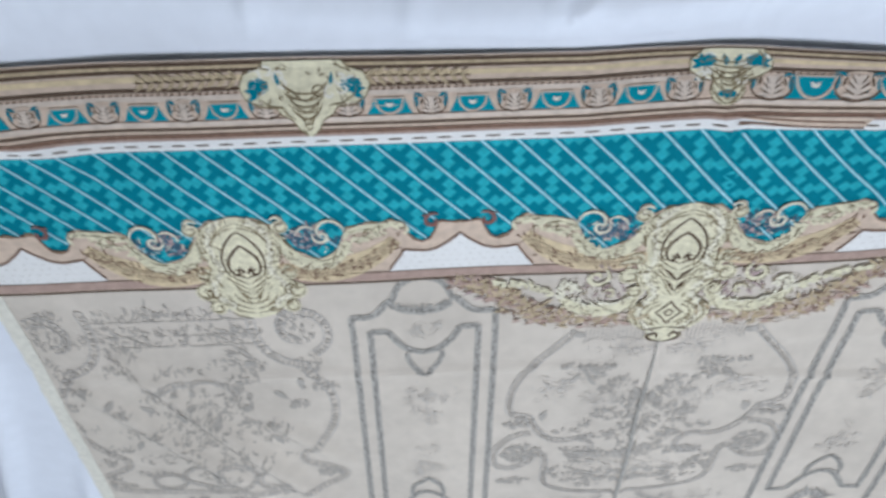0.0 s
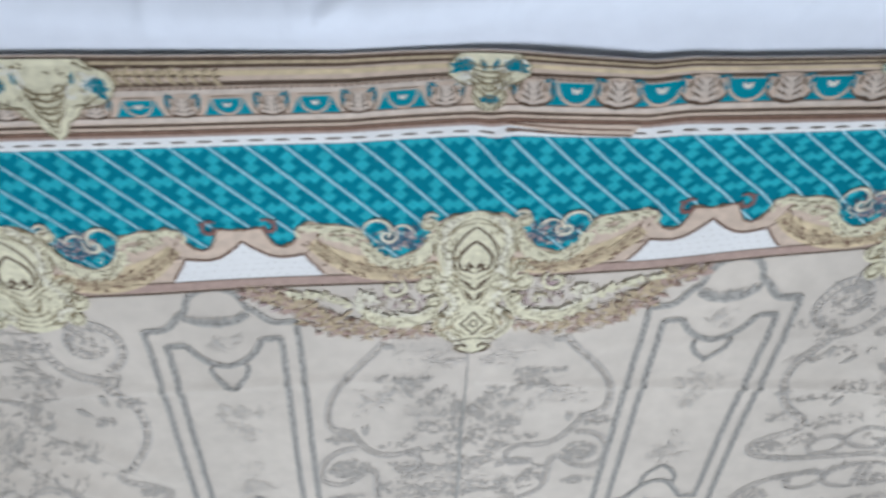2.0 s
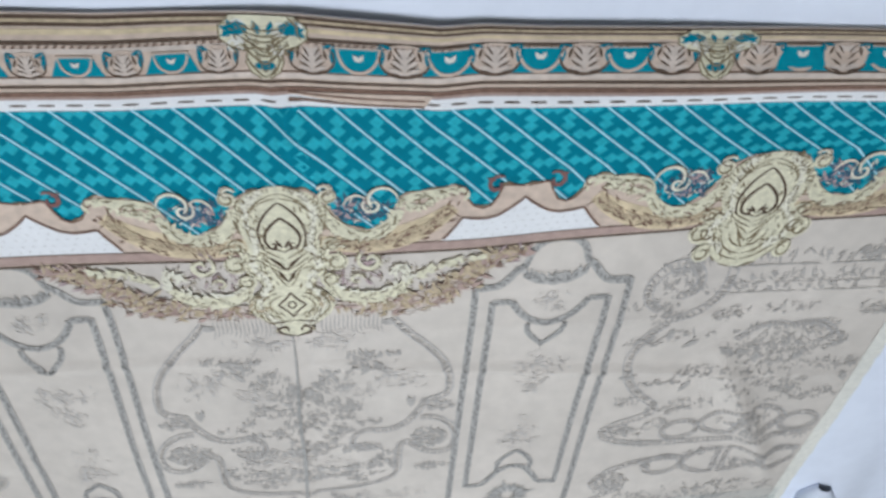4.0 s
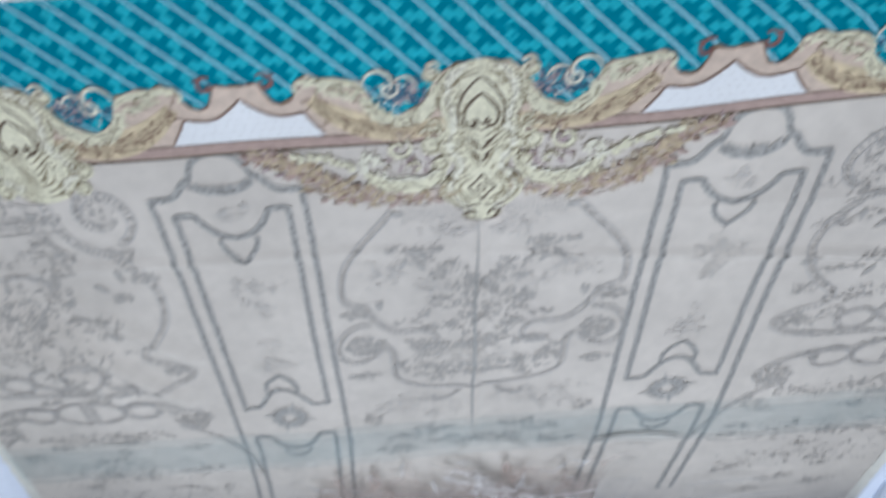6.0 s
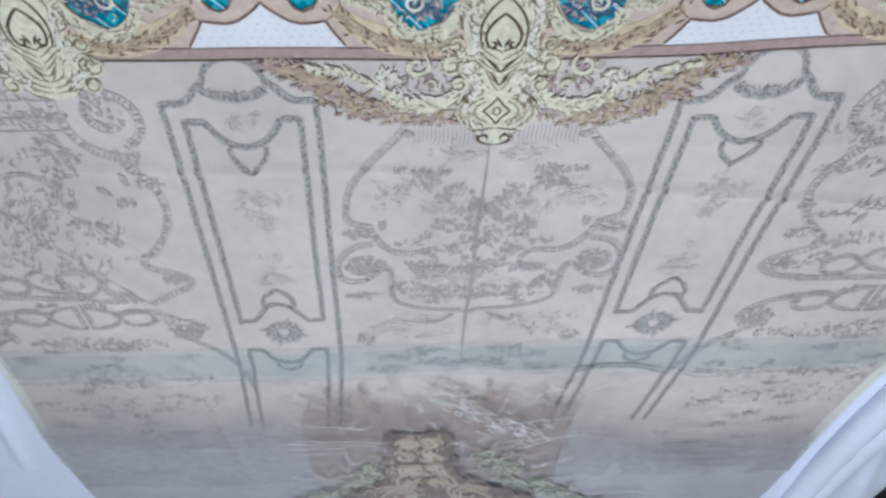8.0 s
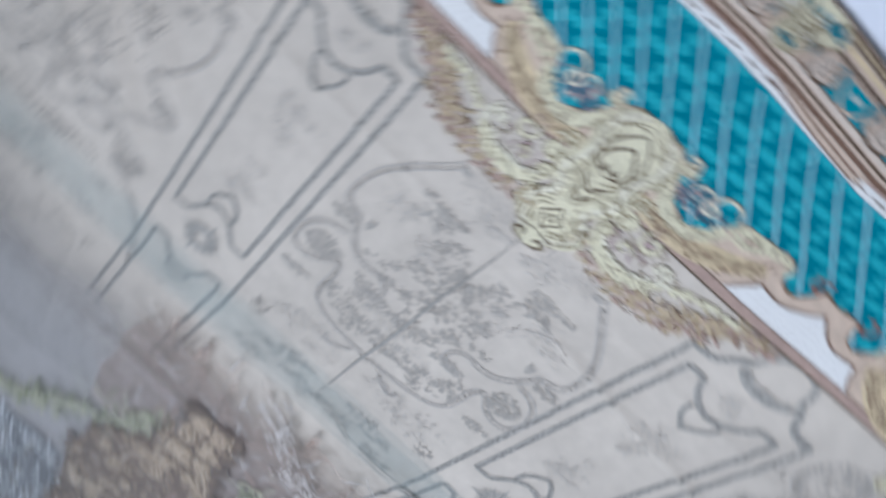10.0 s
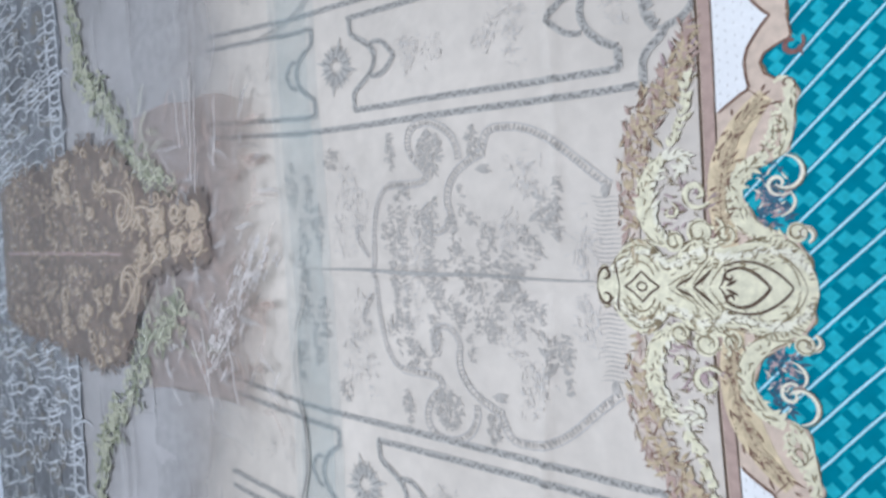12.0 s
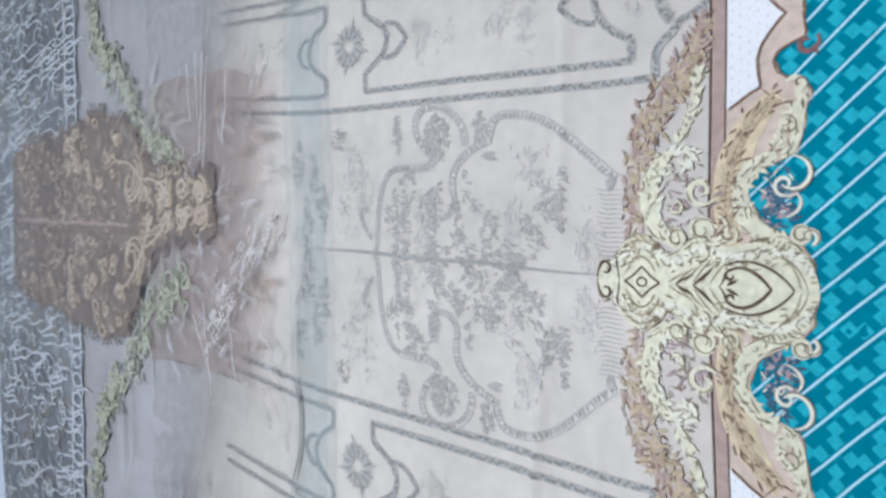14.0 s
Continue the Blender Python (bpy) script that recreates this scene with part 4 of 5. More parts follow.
def wing(flip):
    """One half of the garland that hangs under the middle medallion."""
    lf, st, cr, dk, mv, rose, pale = (Ink(MIDDLE, 0, flip) for _ in range(7))
    low = curve((0.205, -0.034), (0.150, -0.036), (0.168, -0.096), (0.040, -0.086), 30)
    wash = Ink(MIDDLE, 0, flip)
    wash.stroke([(u, v + 0.004) for u, v in low[3:]], 0.021, L4, tip=0.35)
    for k, (u, v) in enumerate(low):
        wide = 0.004 + 0.011 * math.sin(math.pi * min(1.0, k / 20) / 2)
        for j in range(7):
            q = (lf, rose, lf, mv if k < 12 else lf)[j % 4]
            q.leaf(u + random.uniform(-1, 1) * wide, v + random.uniform(-0.6, 1) * wide, random.uniform(-0.6, 1.6) + (0 if j % 2 else 2.2), random.uniform(0.008, 0.015), random.uniform(0.0026, 0.0042), L5 + 0.0001 * j)
        for j in range(4):
            st.leaf(u + random.uniform(-1, 1) * wide, v + random.uniform(-0.8, 1) * wide, random.uniform(-0.6, 1.6) + (0 if j % 2 else 2.2), random.uniform(0.006, 0.011), random.uniform(0.0011, 0.0019), L6)
    gar = wash.lay("hanging_garland", GARLAND_WASH, fabric, "olive leaf garland with cream scrolls below the frieze", True)
    lf.lay("olive_leaf", OLIVE, gar, "", True)
    st.lay("leaf_shading", MID_BROWN, gar, "", True)
    rose.lay("rose_leaf", PINK_TAN, gar, "rose tan leaves", True)
    # cream plume that runs from the waist into a curl
    swag = curve((0.034, -0.056), (0.044, -0.078), (0.092, -0.080), (0.104, -0.054), 22)
    cr.stroke(swag, 0.0150, L6, tip=0.45)
    plume(cr, dk, swag, 0.0100, L6 + 0.0002, 0.8)
    plume(pale, dk, curve((0.104, -0.056), (0.110, -0.040), (0.096, -0.034), (0.092, -0.046), 9), 0.0090, L6 + 0.0003, 0.7)
    plume(cr, dk, curve((0.112, -0.050), (0.126, -0.040), (0.144, -0.036), (0.172, -0.033), 10), 0.0095, L6 + 0.0002, 0.45)
    plume(pale, dk, [(u, v + 0.006) for u, v in swag[2:-2:2]], 0.0080, L6 + 0.0003, 0.6, (1,))
    # curls between the plume and the frieze
    for cu, cv, r, a, turn in ((0.073, -0.031, 0.0120, 2.2, 1.15), (0.043, -0.021, 0.0110, 0.4, 1.1), (0.027, -0.033, 0.0080, 2.4, -1.1), (0.060, -0.052, 0.0070, 0.2, 0.9)):
        cr.stroke(spiral(cu, cv, r, r * 0.25, a, turn, 20), r * 0.42, L6, tip=0.4)
        sketch(dk, spiral(cu, cv, r * 1.2, r * 0.35, a, turn, 20), 0.0012, L7, 0.85, 5)
    for k in range(34):
        a = random.uniform(-2.6, 1.2)
        r = random.uniform(0.004, 0.022)
        mv.leaf(0.054 + 1.3 * r * math.cos(a), -0.036 + r * math.sin(a), a + random.uniform(-0.5, 0.5), random.uniform(0.006, 0.011), 0.0021, L5)
        dk.leaf(0.052 + random.uniform(-0.018, 0.040), -0.040 + random.uniform(-0.016, 0.012), a, random.uniform(0.005, 0.009), 0.0011, L6)
    cream = cr.lay("cream_swag", CREAM, gar, "pale cream scroll", True)
    pale.lay("pale_plume", CREAM_LIGHT, cream, "", True)
    mv.lay("mauve_leaf", MAUVE, gar, "mauve leaves", True)
    sketch(dk, [(u, v - 0.0062) for u, v in swag], 0.0012, L7, 0.7, 4)
    dk.lay("garland_linework", LINE_OLIVE, cream, "", True)


wing(False)
wing(True)
for u, full in ((-0.397, False), (MIDDLE, True), (0.405, False)):
    medallion(u, full)

# ---- grey line drawing of the ground ----
def panel_frame(flip):
    """A tall double frame with a crown, a heart pendant and a rosette."""
    base, dark = Ink(0, 0, flip), Ink(0, 0, flip)
    c, w = (0.2355 if flip else 0.2405), 0.0074

    def both(pts, wide=w):
        rope(base, dark, [(c + a, b) for a, b in pts], wide, L1)
        rope(base, dark, [(c - a, b) for a, b in pts], wide, L1)

    # outer frame
    both(line((0.0715, -0.068), (0.0725, -0.70), 44))
    both(line((0.0715, -0.069), (0.056, -0.069), 3))
    both(curve((0.056, -0.069), (0.042, -0.068), (0.040, -0.054), (0.030, -0.050), 9))
    both(curve((0.030, -0.050), (0.024, -0.048), (0.030, -0.026), (0.0, -0.024), 10), 0.0065)
    # upper inner frame
    both(line((0.0545, -0.088), (0.0535, -0.405), 26))
    both(line((0.0545, -0.089), (0.036, -0.089), 4))
    both(curve((0.036, -0.089), (0.028, -0.108), (0.016, -0.119), (0.0, -0.120), 10))
    both(curve((0.018, -0.120), (0.018, -0.136), (0.012, -0.140), (0.0, -0.152), 9), 0.0060)
    both(line((0.0535, -0.404), (0.034, -0.402), 4))
    both(curve((0.034, -0.402), (0.024, -0.388), (0.018, -0.366), (0.0, -0.366), 10))
    both(curve((0.018, -0.374), (0.024, -0.356), (0.012, -0.346), (0.0, -0.336), 9), 0.0060)
    # lower inner frame
    both(line((0.0535, -0.470), (0.0535, -0.70), 18))
    both(line((0.0535, -0.470), (0.034, -0.470), 4))
    both(curve((0.034, -0.470), (0.026, -0.484), (0.018, -0.500), (0.0, -0.500), 10))
    both(curve((0.017, -0.500), (0.018, -0.512), (0.010, -0.516), (0.0, -0.520), 8), 0.0060)
    # palmette between the two frames
    for k in range(12):
        a = k * math.pi / 6 + 0.26
        r = 0.030 if k % 3 == 0 else 0.022
        base.leaf(c + 0.006 * math.cos(a), -0.428 + 0.006 * math.sin(a), a, r, 0.0060, L2)
        dark.leaf(c + 0.010 * math.cos(a), -0.428 + 0.010 * math.sin(a), a + 0.2, r * 0.6, 0.0022, L2 + 0.0003)
        base.leaf(c + 0.010 * math.cos(a + 0.26), -0.428 + 0.010 * math.sin(a + 0.26), a + 0.26, 0.016, 0.0050, L2)
    # shell and swag under the crown
    for s in (-1, 1):
        swag = curve((c + s * 0.001, -0.066), (c + s * 0.012, -0.067), (c + s * 0.020, -0.062), (c + s * 0.029, -0.058), 10)
        base.stroke(swag, 0.0065, L2, tip=0.6)
        for u, v in swag:
            dark.leaf(u, v, random.uniform(0, 3.1), 0.0060, 0.0020, L2 + 0.0003)
            base.leaf(u, v + 0.002, 1.57 - s * random.uniform(-0.4, 0.8), 0.007, 0.0030, L2)
        for k in range(3):
            base.leaf(c, -0.070, 1.57 - s * 0.5 * k, 0.016, 0.0045, L2)
    ob = base.lay("panel_frame", GREY_PANEL, fabric, "tall grey drawn door panel with heart pendants", True)
    dark.lay("braiding", GREY_DARK, ob, "", True)
    faint = Ink(0, 0, flip)
    for cv, ru, rv, n in ((-0.092, 0.012, 0.012, 12), (-0.185, 0.034, 0.016, 22), (-0.215, 0.014, 0.020, 14), (-0.300, 0.016, 0.030, 16), (-0.320, 0.030, 0.008, 10), (-0.57, 0.025, 0.05, 20)):
        curls(faint, c, cv, ru, rv, n, 0.008, 0.0012, L1)
    faint.lay("faint_flower", GREY_FAINT, ob, "", True)


GREY_PANEL = material("panel_grey_print", (0.455, 0.435, 0.405), vary=0.2, scale=300)
GREY_FAINT = material("faint_grey_print", (0.575, 0.54, 0.50), vary=0.12, scale=300)
panel_frame(False)
panel_frame(True)


def spray(ink, u, v, ru, rv, count, lift):
    """A sketched bunch: short wavering pen strokes that lean one way, with a few petals."""
    lean = random.uniform(0.9, 2.2)
    for k in range(int(count * 1.7)):
        a, r = random.uniform(0, 6.28), random.random() ** 0.5
        cu, cv = u + ru * r * math.cos(a), v + rv * r * math.sin(a)
        t, size = lean + random.uniform(-0.7, 0.7), random.uniform(0.004, 0.009)
        du, dv = math.cos(t) * size, math.sin(t) * size
        ink.stroke(curve((cu, cv), (cu + du * 0.4 + dv * 0.35, cv + dv * 0.4 - du * 0.35), (cu + du * 0.7 - dv * 0.35, cv + dv * 0.7 + du * 0.35), (cu + du, cv + dv), 5), random.uniform(0.0012, 0.0021), lift, tip=0.3)
        if k % 5 == 0:
            ink.leaf(cu, cv, t + 1.2, size * 0.9, 0.0028, lift)


def vase_half(flip):
    """Half of the drawn vase between the panels: braided outline, scrolls, flowers."""
    base, dark, fine, soft_ink = (Ink(0.0055, 0, flip) for _ in range(4))
    w = 0.0072
    chain(base, dark, curve((0.088, -0.102), (0.112, -0.138), (0.148, -0.160), (0.149, -0.205), 22), w, L1)
    chain(base, dark, curve((0.149, -0.205), (0.152, -0.232), (0.136, -0.226), (0.126, -0.234), 8), w, L1)
    chain(base, dark, curve((0.126, -0.230), (0.112, -0.276), (0.092, -0.284), (0.072, -0.280), 14), w, L1)
    chain(base, dark, spiral(0.066, -0.300, 0.022, 0.012, 1.2, 0.75, 16), w * 0.8, L1)
    chain(base, dark, curve((0.122, -0.262), (0.150, -0.258), (0.170, -0.290), (0.160, -0.318), 14), w, L1)
    chain(base, dark, curve((0.160, -0.318), (0.150, -0.336), (0.126, -0.330), (0.112, -0.306), 12), w, L1)
    chain(base, dark, curve((0.112, -0.306), (0.092, -0.300), (0.104, -0.345), (0.098, -0.362), 12), w, L1)
    chain(base, dark, curve((0.098, -0.362), (0.092, -0.384), (0.050, -0.390), (0.0, -0.391), 22), w * 0.7, L1)
    chain(base, dark, curve((0.022, -0.398), (0.040, -0.420), (0.060, -0.418), (0.052, -0.404), 10), w * 0.7, L1)
    ob = base.lay("vase_outline", GREY_PALE, fabric, "pale grey drawn vase with scrolls and flowers", True)
    dark.lay("braiding", GREY_MID, ob, "", True)
    # combed fringe under the garland
    for k in range(15):
        u = 0.022 + 0.0040 * k
        fine.stroke(curve((u, -0.096), (u + 0.002, -0.104), (u - 0.003, -0.112), (u + 0.002, -0.119 - 0.003 * math.sin(k)), 5), 0.0015, L1)
    fine.disc(0.084, -0.108, 0.006, 0.004, L1)
    for cu, cv, ru, rv, n in ((0.062, -0.160, 0.022, 0.007, 26), (0.066, -0.172, 0.016, 0.008, 22), (0.090, -0.156, 0.010, 0.004, 8), (0.030, -0.186, 0.018, 0.010, 16), (0.014, -0.212, 0.014, 0.016, 24),
                              (0.040, -0.238, 0.020, 0.010, 22), (0.012, -0.258, 0.012, 0.020, 24), (0.034, -0.276, 0.012, 0.010, 14), (0.052, -0.312, 0.018, 0.008, 26), (0.014, -0.310, 0.012, 0.012, 20),
                              (0.134, -0.304, 0.017, 0.013, 34), (0.142, -0.244, 0.016, 0.008, 20), (0.138, -0.358, 0.020, 0.007, 26), (0.040, -0.350, 0.042, 0.006, 34), (0.030, -0.364, 0.050, 0.005, 30), (0.090, -0.348, 0.010, 0.008, 12)):
        spray(fine, cu, cv, ru, rv, n, L1)
    for cu, cv, a in ((0.110, -0.240, 1.75), (0.110, -0.242, 1.35), (0.058, -0.186, 0.9), (0.086, -0.182, 2.2)):
        fine.leaf(cu, cv, a, 0.018, 0.0065, L1)
    for k in range(16):
        spray(fine, random.uniform(0.0, 0.085), -0.195 - 0.012 * k, random.uniform(0.008, 0.020), random.uniform(0.003, 0.007), 9, L1)
    for k in range(9):
        a = 0.7 * k
        spray(fine, 0.132 + 0.017 * math.cos(a), -0.302 + 0.014 * math.sin(a), 0.005, 0.004, 5, L1)
    # lower sprays in the aqua stripe
    for cu, cv, ru, rv, n in ((0.135, -0.454, 0.014, 0.012, 18), (0.055, -0.486, 0.030, 0.010, 34), (0.090, -0.500, 0.030, 0.008, 24), (0.030, -0.515, 0.040, 0.012, 34), (0.105, -0.530, 0.030, 0.010, 24)):
        spray(fine, cu, cv, ru, rv, n, L2)
    fine.lay("flower_sketch", GREY_MID, ob, "", True)
    for cu, cv, ru, rv, n in ((0.036, -0.128, 0.030, 0.010, 16), (0.100, -0.190, 0.024, 0.018, 20), (0.050, -0.212, 0.020, 0.014, 14), (0.070, -0.412, 0.060, 0.014, 24), (0.020, -0.33, 0.03, 0.03, 20), (0.080, -0.440, 0.06, 0.015, 18)):
        curls(soft_ink, cu, cv, ru, rv, n, 0.010, 0.0012, L1)
    soft_ink.lay("faint_flower", GREY_FAINT, ob, "", True)


vase_half(False)
vase_half(True)


def clip(ink):
    """Leave out what would lie beyond the fabric's selvages."""
    inside = {i for i, q in enumerate(ink.p) if U0 + 0.014 < q[0] < U1 - 0.014}
    ink.f = [f for f in ink.f if all(i in inside for i in f)]


def side_ornament(u0, flip):
    """Half of the scrolled ornament at the fabric's side: spiral, long scrolls, bowls and a flower spray."""
    base, dark, fine = (Ink(u0, 0, flip) for _ in range(3))
    w = 0.0085
    chain(base, dark, spiral(0.130, -0.082, 0.034, 0.012, -1.2, 0.95, 24), w, L1)
    chain(base, dark, curve((0.086, -0.050), (0.078, -0.100), (0.095, -0.125), (0.135, -0.130), 16), w, L1)
    chain(base, dark, curve((0.130, -0.135), (0.168, -0.170), (0.166, -0.230), (0.112, -0.270), 20), w, L1)
    chain(base, dark, curve((0.112, -0.270), (0.096, -0.300), (0.150, -0.292), (0.158, -0.318), 16), w, L1)
    chain(base, dark, curve((0.158, -0.318), (0.152, -0.345), (0.080, -0.345), (0.0, -0.348), 24), w * 0.9, L1)
    chain(base, dark, curve((0.040, -0.384), (0.080, -0.366), (0.140, -0.380), (0.150, -0.416), 20), w * 0.9, L1)
    chain(base, dark, curve((0.150, -0.416), (0.148, -0.432), (0.122, -0.432), (0.110, -0.418), 10), w * 0.9, L1)
    chain(base, dark, curve((0.110, -0.430), (0.165, -0.455), (0.195, -0.520), (0.200, -0.570), 18), w * 0.8, L1)
    chain(base, dark, curve((0.0, -0.150), (0.020, -0.138), (0.040, -0.150), (0.050, -0.170), 12), w * 0.7, L1)
    for cu, cv, ru, rv in ((0.0, -0.312, 0.046, 0.024), (0.068, -0.322, 0.020, 0.016), (0.0, -0.390, 0.046, 0.024), (0.070, -0.390, 0.022, 0.017)):
        chain(base, dark, [(cu + ru * math.cos(6.2832 * i / 26), cv + rv * math.sin(6.2832 * i / 26)) for i in range(27) if cu > 0 or math.cos(6.2832 * i / 26) > -0.1], w * 0.7, L1)
    clip(base)
    clip(dark)
    ob = base.lay("side_ornament", GREY_PALE, fabric, "grey drawn scroll ornament with a flower spray", True)
    dark.lay("braiding", GREY_MID, ob, "", True)
    for v in (-0.060, -0.078, -0.092):
        for k in range(26):
            fine.leaf(random.uniform(0, 0.075), v + random.uniform(-0.005, 0.005), random.uniform(0.4, 2.7), 0.009, 0.0020, L1)
            fine.leaf(random.uniform(0, 0.075), v - 0.004, random.uniform(-0.1, 0.1), 0.010, 0.0011, L1)
    for cu, cv, ru, rv, n, s in ((0.130, -0.082, 0.020, 0.018, 22, 0.006), (0.030, -0.175, 0.035, 0.030, 46, 0.008), (0.012, -0.205, 0.030, 0.030, 34, 0.008), (0.070, -0.222, 0.034, 0.012, 26, 0.007),
                                 (0.020, -0.250, 0.030, 0.014, 16, 0.006), (0.135, -0.130, 0.014, 0.012, 12, 0.006), (0.120, -0.056, 0.016, 0.008, 12, 0.006), (0.072, -0.128, 0.020, 0.012, 14, 0.006), (0.0, -0.312, 0.03, 0.012, 12, 0.006),
                                 (0.140, -0.316, 0.014, 0.009, 14, 0.004), (0.128, -0.418, 0.018, 0.009, 16, 0.004), (0.05, -0.275, 0.05, 0.010, 18, 0.006), (0.03, -0.455, 0.07, 0.016, 34, 0.007), (0.05, -0.545, 0.09, 0.030, 54, 0.009), (0.12, -0.490, 0.018, 0.008, 10, 0.007), (0.05, -0.62, 0.10, 0.03, 34, 0.009)):
        spray(fine, cu, cv, ru, rv, n, L1)
    for cu, cv, a in ((0.122, -0.145, 4.7), (0.080, -0.235, 5.2), (0.02, -0.21, 1.3), (0.05, -0.19, 0.6), (0.09, -0.165, 5.6)):
        fine.leaf(cu, cv, a, 0.020, 0.009, L1)
    for k in range(34):
        spray(fine, random.uniform(0.0, 0.15), -0.06 - 0.022 * k + random.uniform(-0.01, 0.01), random.uniform(0.012, 0.03), random.uniform(0.004, 0.010), 12, L1)
    clip(fine)
    fine.lay("flower_sketch", GREY_MID, ob, "", True)


for u in (-0.492, 0.492):
    for flip in (False, True):
        side_ornament(u, flip)

# centre crease's shade painted as a line, and the pale aqua dyed stripe
ink = Ink()
ink.stroke([(0.0008 * math.sin(i * 0.4), -0.118 - 0.0105 * i) for i in range(40)], 0.0042, L6, tip=0.25)
ink.lay("centre_crease_shade", GREY, fabric, "grey line painting the shade of the centre crease")
ink = Ink()
ink.box(U0 + 0.006, -0.552, U1 - 0.006, -0.462, 0.0022, 0.006)
ink.lay("aqua_stripe", AQUA, fabric, "pale aqua dyed stripe")
ink = Ink()
ink.box(U0 + 0.006, -0.535, U1 - 0.006, -0.478, 0.0027, 0.006)
ink.lay("aqua_stripe", AQUA, fabric, "pale aqua dyed stripe")

# dark line painted for the shade along the folded edge
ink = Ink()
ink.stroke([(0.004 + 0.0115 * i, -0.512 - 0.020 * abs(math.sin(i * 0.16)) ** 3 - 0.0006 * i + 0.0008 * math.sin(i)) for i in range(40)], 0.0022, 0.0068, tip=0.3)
ink.lay("fold_shade_line", GREY_DARK, fabric, "dark line painted as the shade of a folded edge")

# ---- sheer pieces, lace and the embroidered neck patch at the far end ----
def laid_sheet(name, label, category, mat, u0, v0, u1, v1, lift, ruffle, step=0.008, parent=None):
    nu, nv = int((u1 - u0) / step), int((v1 - v0) / step)
    pts = []
    for j in range(nv + 1):
        for i in range(nu + 1):
            u, v = u0 + (u1 - u0) * i / nu, v0 + (v1 - v0) * j / nv
            u += 0.030 * noise.noise((v * 8, lift * 300, 9)) * (i in (0, nu)) * (u1 - u0 < 1)
            x, y, z = set_down(u, v + 0.022 * noise.noise((u * 7, lift * 500, 3)) * (j in (0, nv)) + 0.008 * noise.noise((u * 31, lift * 500, 5)) * (j in (0, nv)), lift)
            pts.append((x, y, z + ruffle * (0.5 + 0.5 * noise.noise((u * 22, v * 9, lift * 900)) + 0.35 * noise.noise((u * 60, v * 40, 2)))))
    faces = [(j * (nu + 1) + i, j * (nu + 1) + i + 1, (j + 1) * (nu + 1) + i + 1, (j + 1) * (nu + 1) + i) for j in range(nv) for i in range(nu)]
    ob = smooth(part(name, (pts, faces), mat, parent))
    if category:
        tagged(ob, label, category)
    return ob


chiffon = thing("chiffon_piece", "folded grey chiffon lying over the printed fabric", "fabric")
laid_sheet("chiffon_layer", "", "", GREY_NET, U0 - 0.002, -1.22, U1 + 0.002, -0.845, 0.004, 0.004, parent=chiffon)
VEIL = ombre_veil("grey_chiffon_veil", (0.47, 0.455, 0.455), -0.57, -0.86, 0.86)
laid_sheet("chiffon_fold", "", "", VEIL, U0 - 0.001, -0.90, U1 + 0.001, -0.53, 0.0062, 0.003, parent=chiffon)

lace = thing("lace_trim", "grey brocade lace trim with silver scroll threads", "lace")
laid_sheet("lace_ground", "", "", LACE_GREY, U0 + 0.004, -1.60, U1 - 0.004, -1.16, 0.007, 0.002, parent=lace)
random.seed(11)
threads, dark_spots = Ink(), Ink()
for k in range(900):
    u, v = random.uniform(U0 + 0.02, U1 - 0.02), random.uniform(-1.59, -1.20)
    kind = random.random()
    if kind < 0.5:
        threads.stroke(spiral(u, v, random.uniform(0.012, 0.028), 0.004, random.uniform(0, 6.28), random.choice((-1, 1)) * random.uniform(0.5, 1.1), 12), 0.0036, 0.0105)
    elif kind < 0.75:
        threads.stroke(curve((u, v), (u + 0.02, v + 0.03), (u - 0.02, v + 0.06), (u + random.uniform(-0.02, 0.02), v + 0.09), 8), 0.0042, 0.0105)
    else:
        dark_spots.disc(u, v, random.uniform(0.005, 0.014), random.uniform(0.01, 0.025), 0.0098, 8)
u = U0 + 0.02
while u < U1 - 0.03:
    threads.stroke([(u + 0.003 * math.cos(t * 6.28 / 14) * 4, -1.185 + 0.02 * math.sin(t * 6.28 / 14)) for t in range(15)], 0.0045, 0.0105, tip=1)
    u += 0.034
for v in (-1.165, -1.208):
    threads.stroke([(U0 + 0.01 + (U1 - U0 - 0.02) * i / 60, v + 0.003 * math.sin(i * 2.1)) for i in range(61)], 0.005, 0.0105, tip=1)
threads.lay("scroll_thread", LACE_WHITE, lace, "silver scroll threads", True)
dark_spots.lay("lace_gap", GREY_DARK, lace, "", True)

vine = thing("floral_trim", "sage and cream floral vine trim arching round the neck patch", "trim")
random.seed(12)
stem, bloom, leaf_ink = Ink(), Ink(), Ink()


def vine_run(pts):
    stem.stroke(pts, 0.006, 0.0125, tip=0.7)
    for i, (u, v) in enumerate(pts):
        for _ in range(3):
            a = random.uniform(0, 6.28)
            leaf_ink.leaf(u + random.uniform(-0.020, 0.020), v + random.uniform(-0.024, 0.024), a, random.uniform(0.012, 0.030), 0.008, 0.0128)
        for _ in range(2):
            bloom.stroke(spiral(u + random.uniform(-0.022, 0.022), v + random.uniform(-0.026, 0.026), random.uniform(0.007, 0.018), 0.003, random.uniform(0, 6.28), random.choice((-0.9, 0.9)), 10), random.uniform(0.003, 0.006), 0.0136)


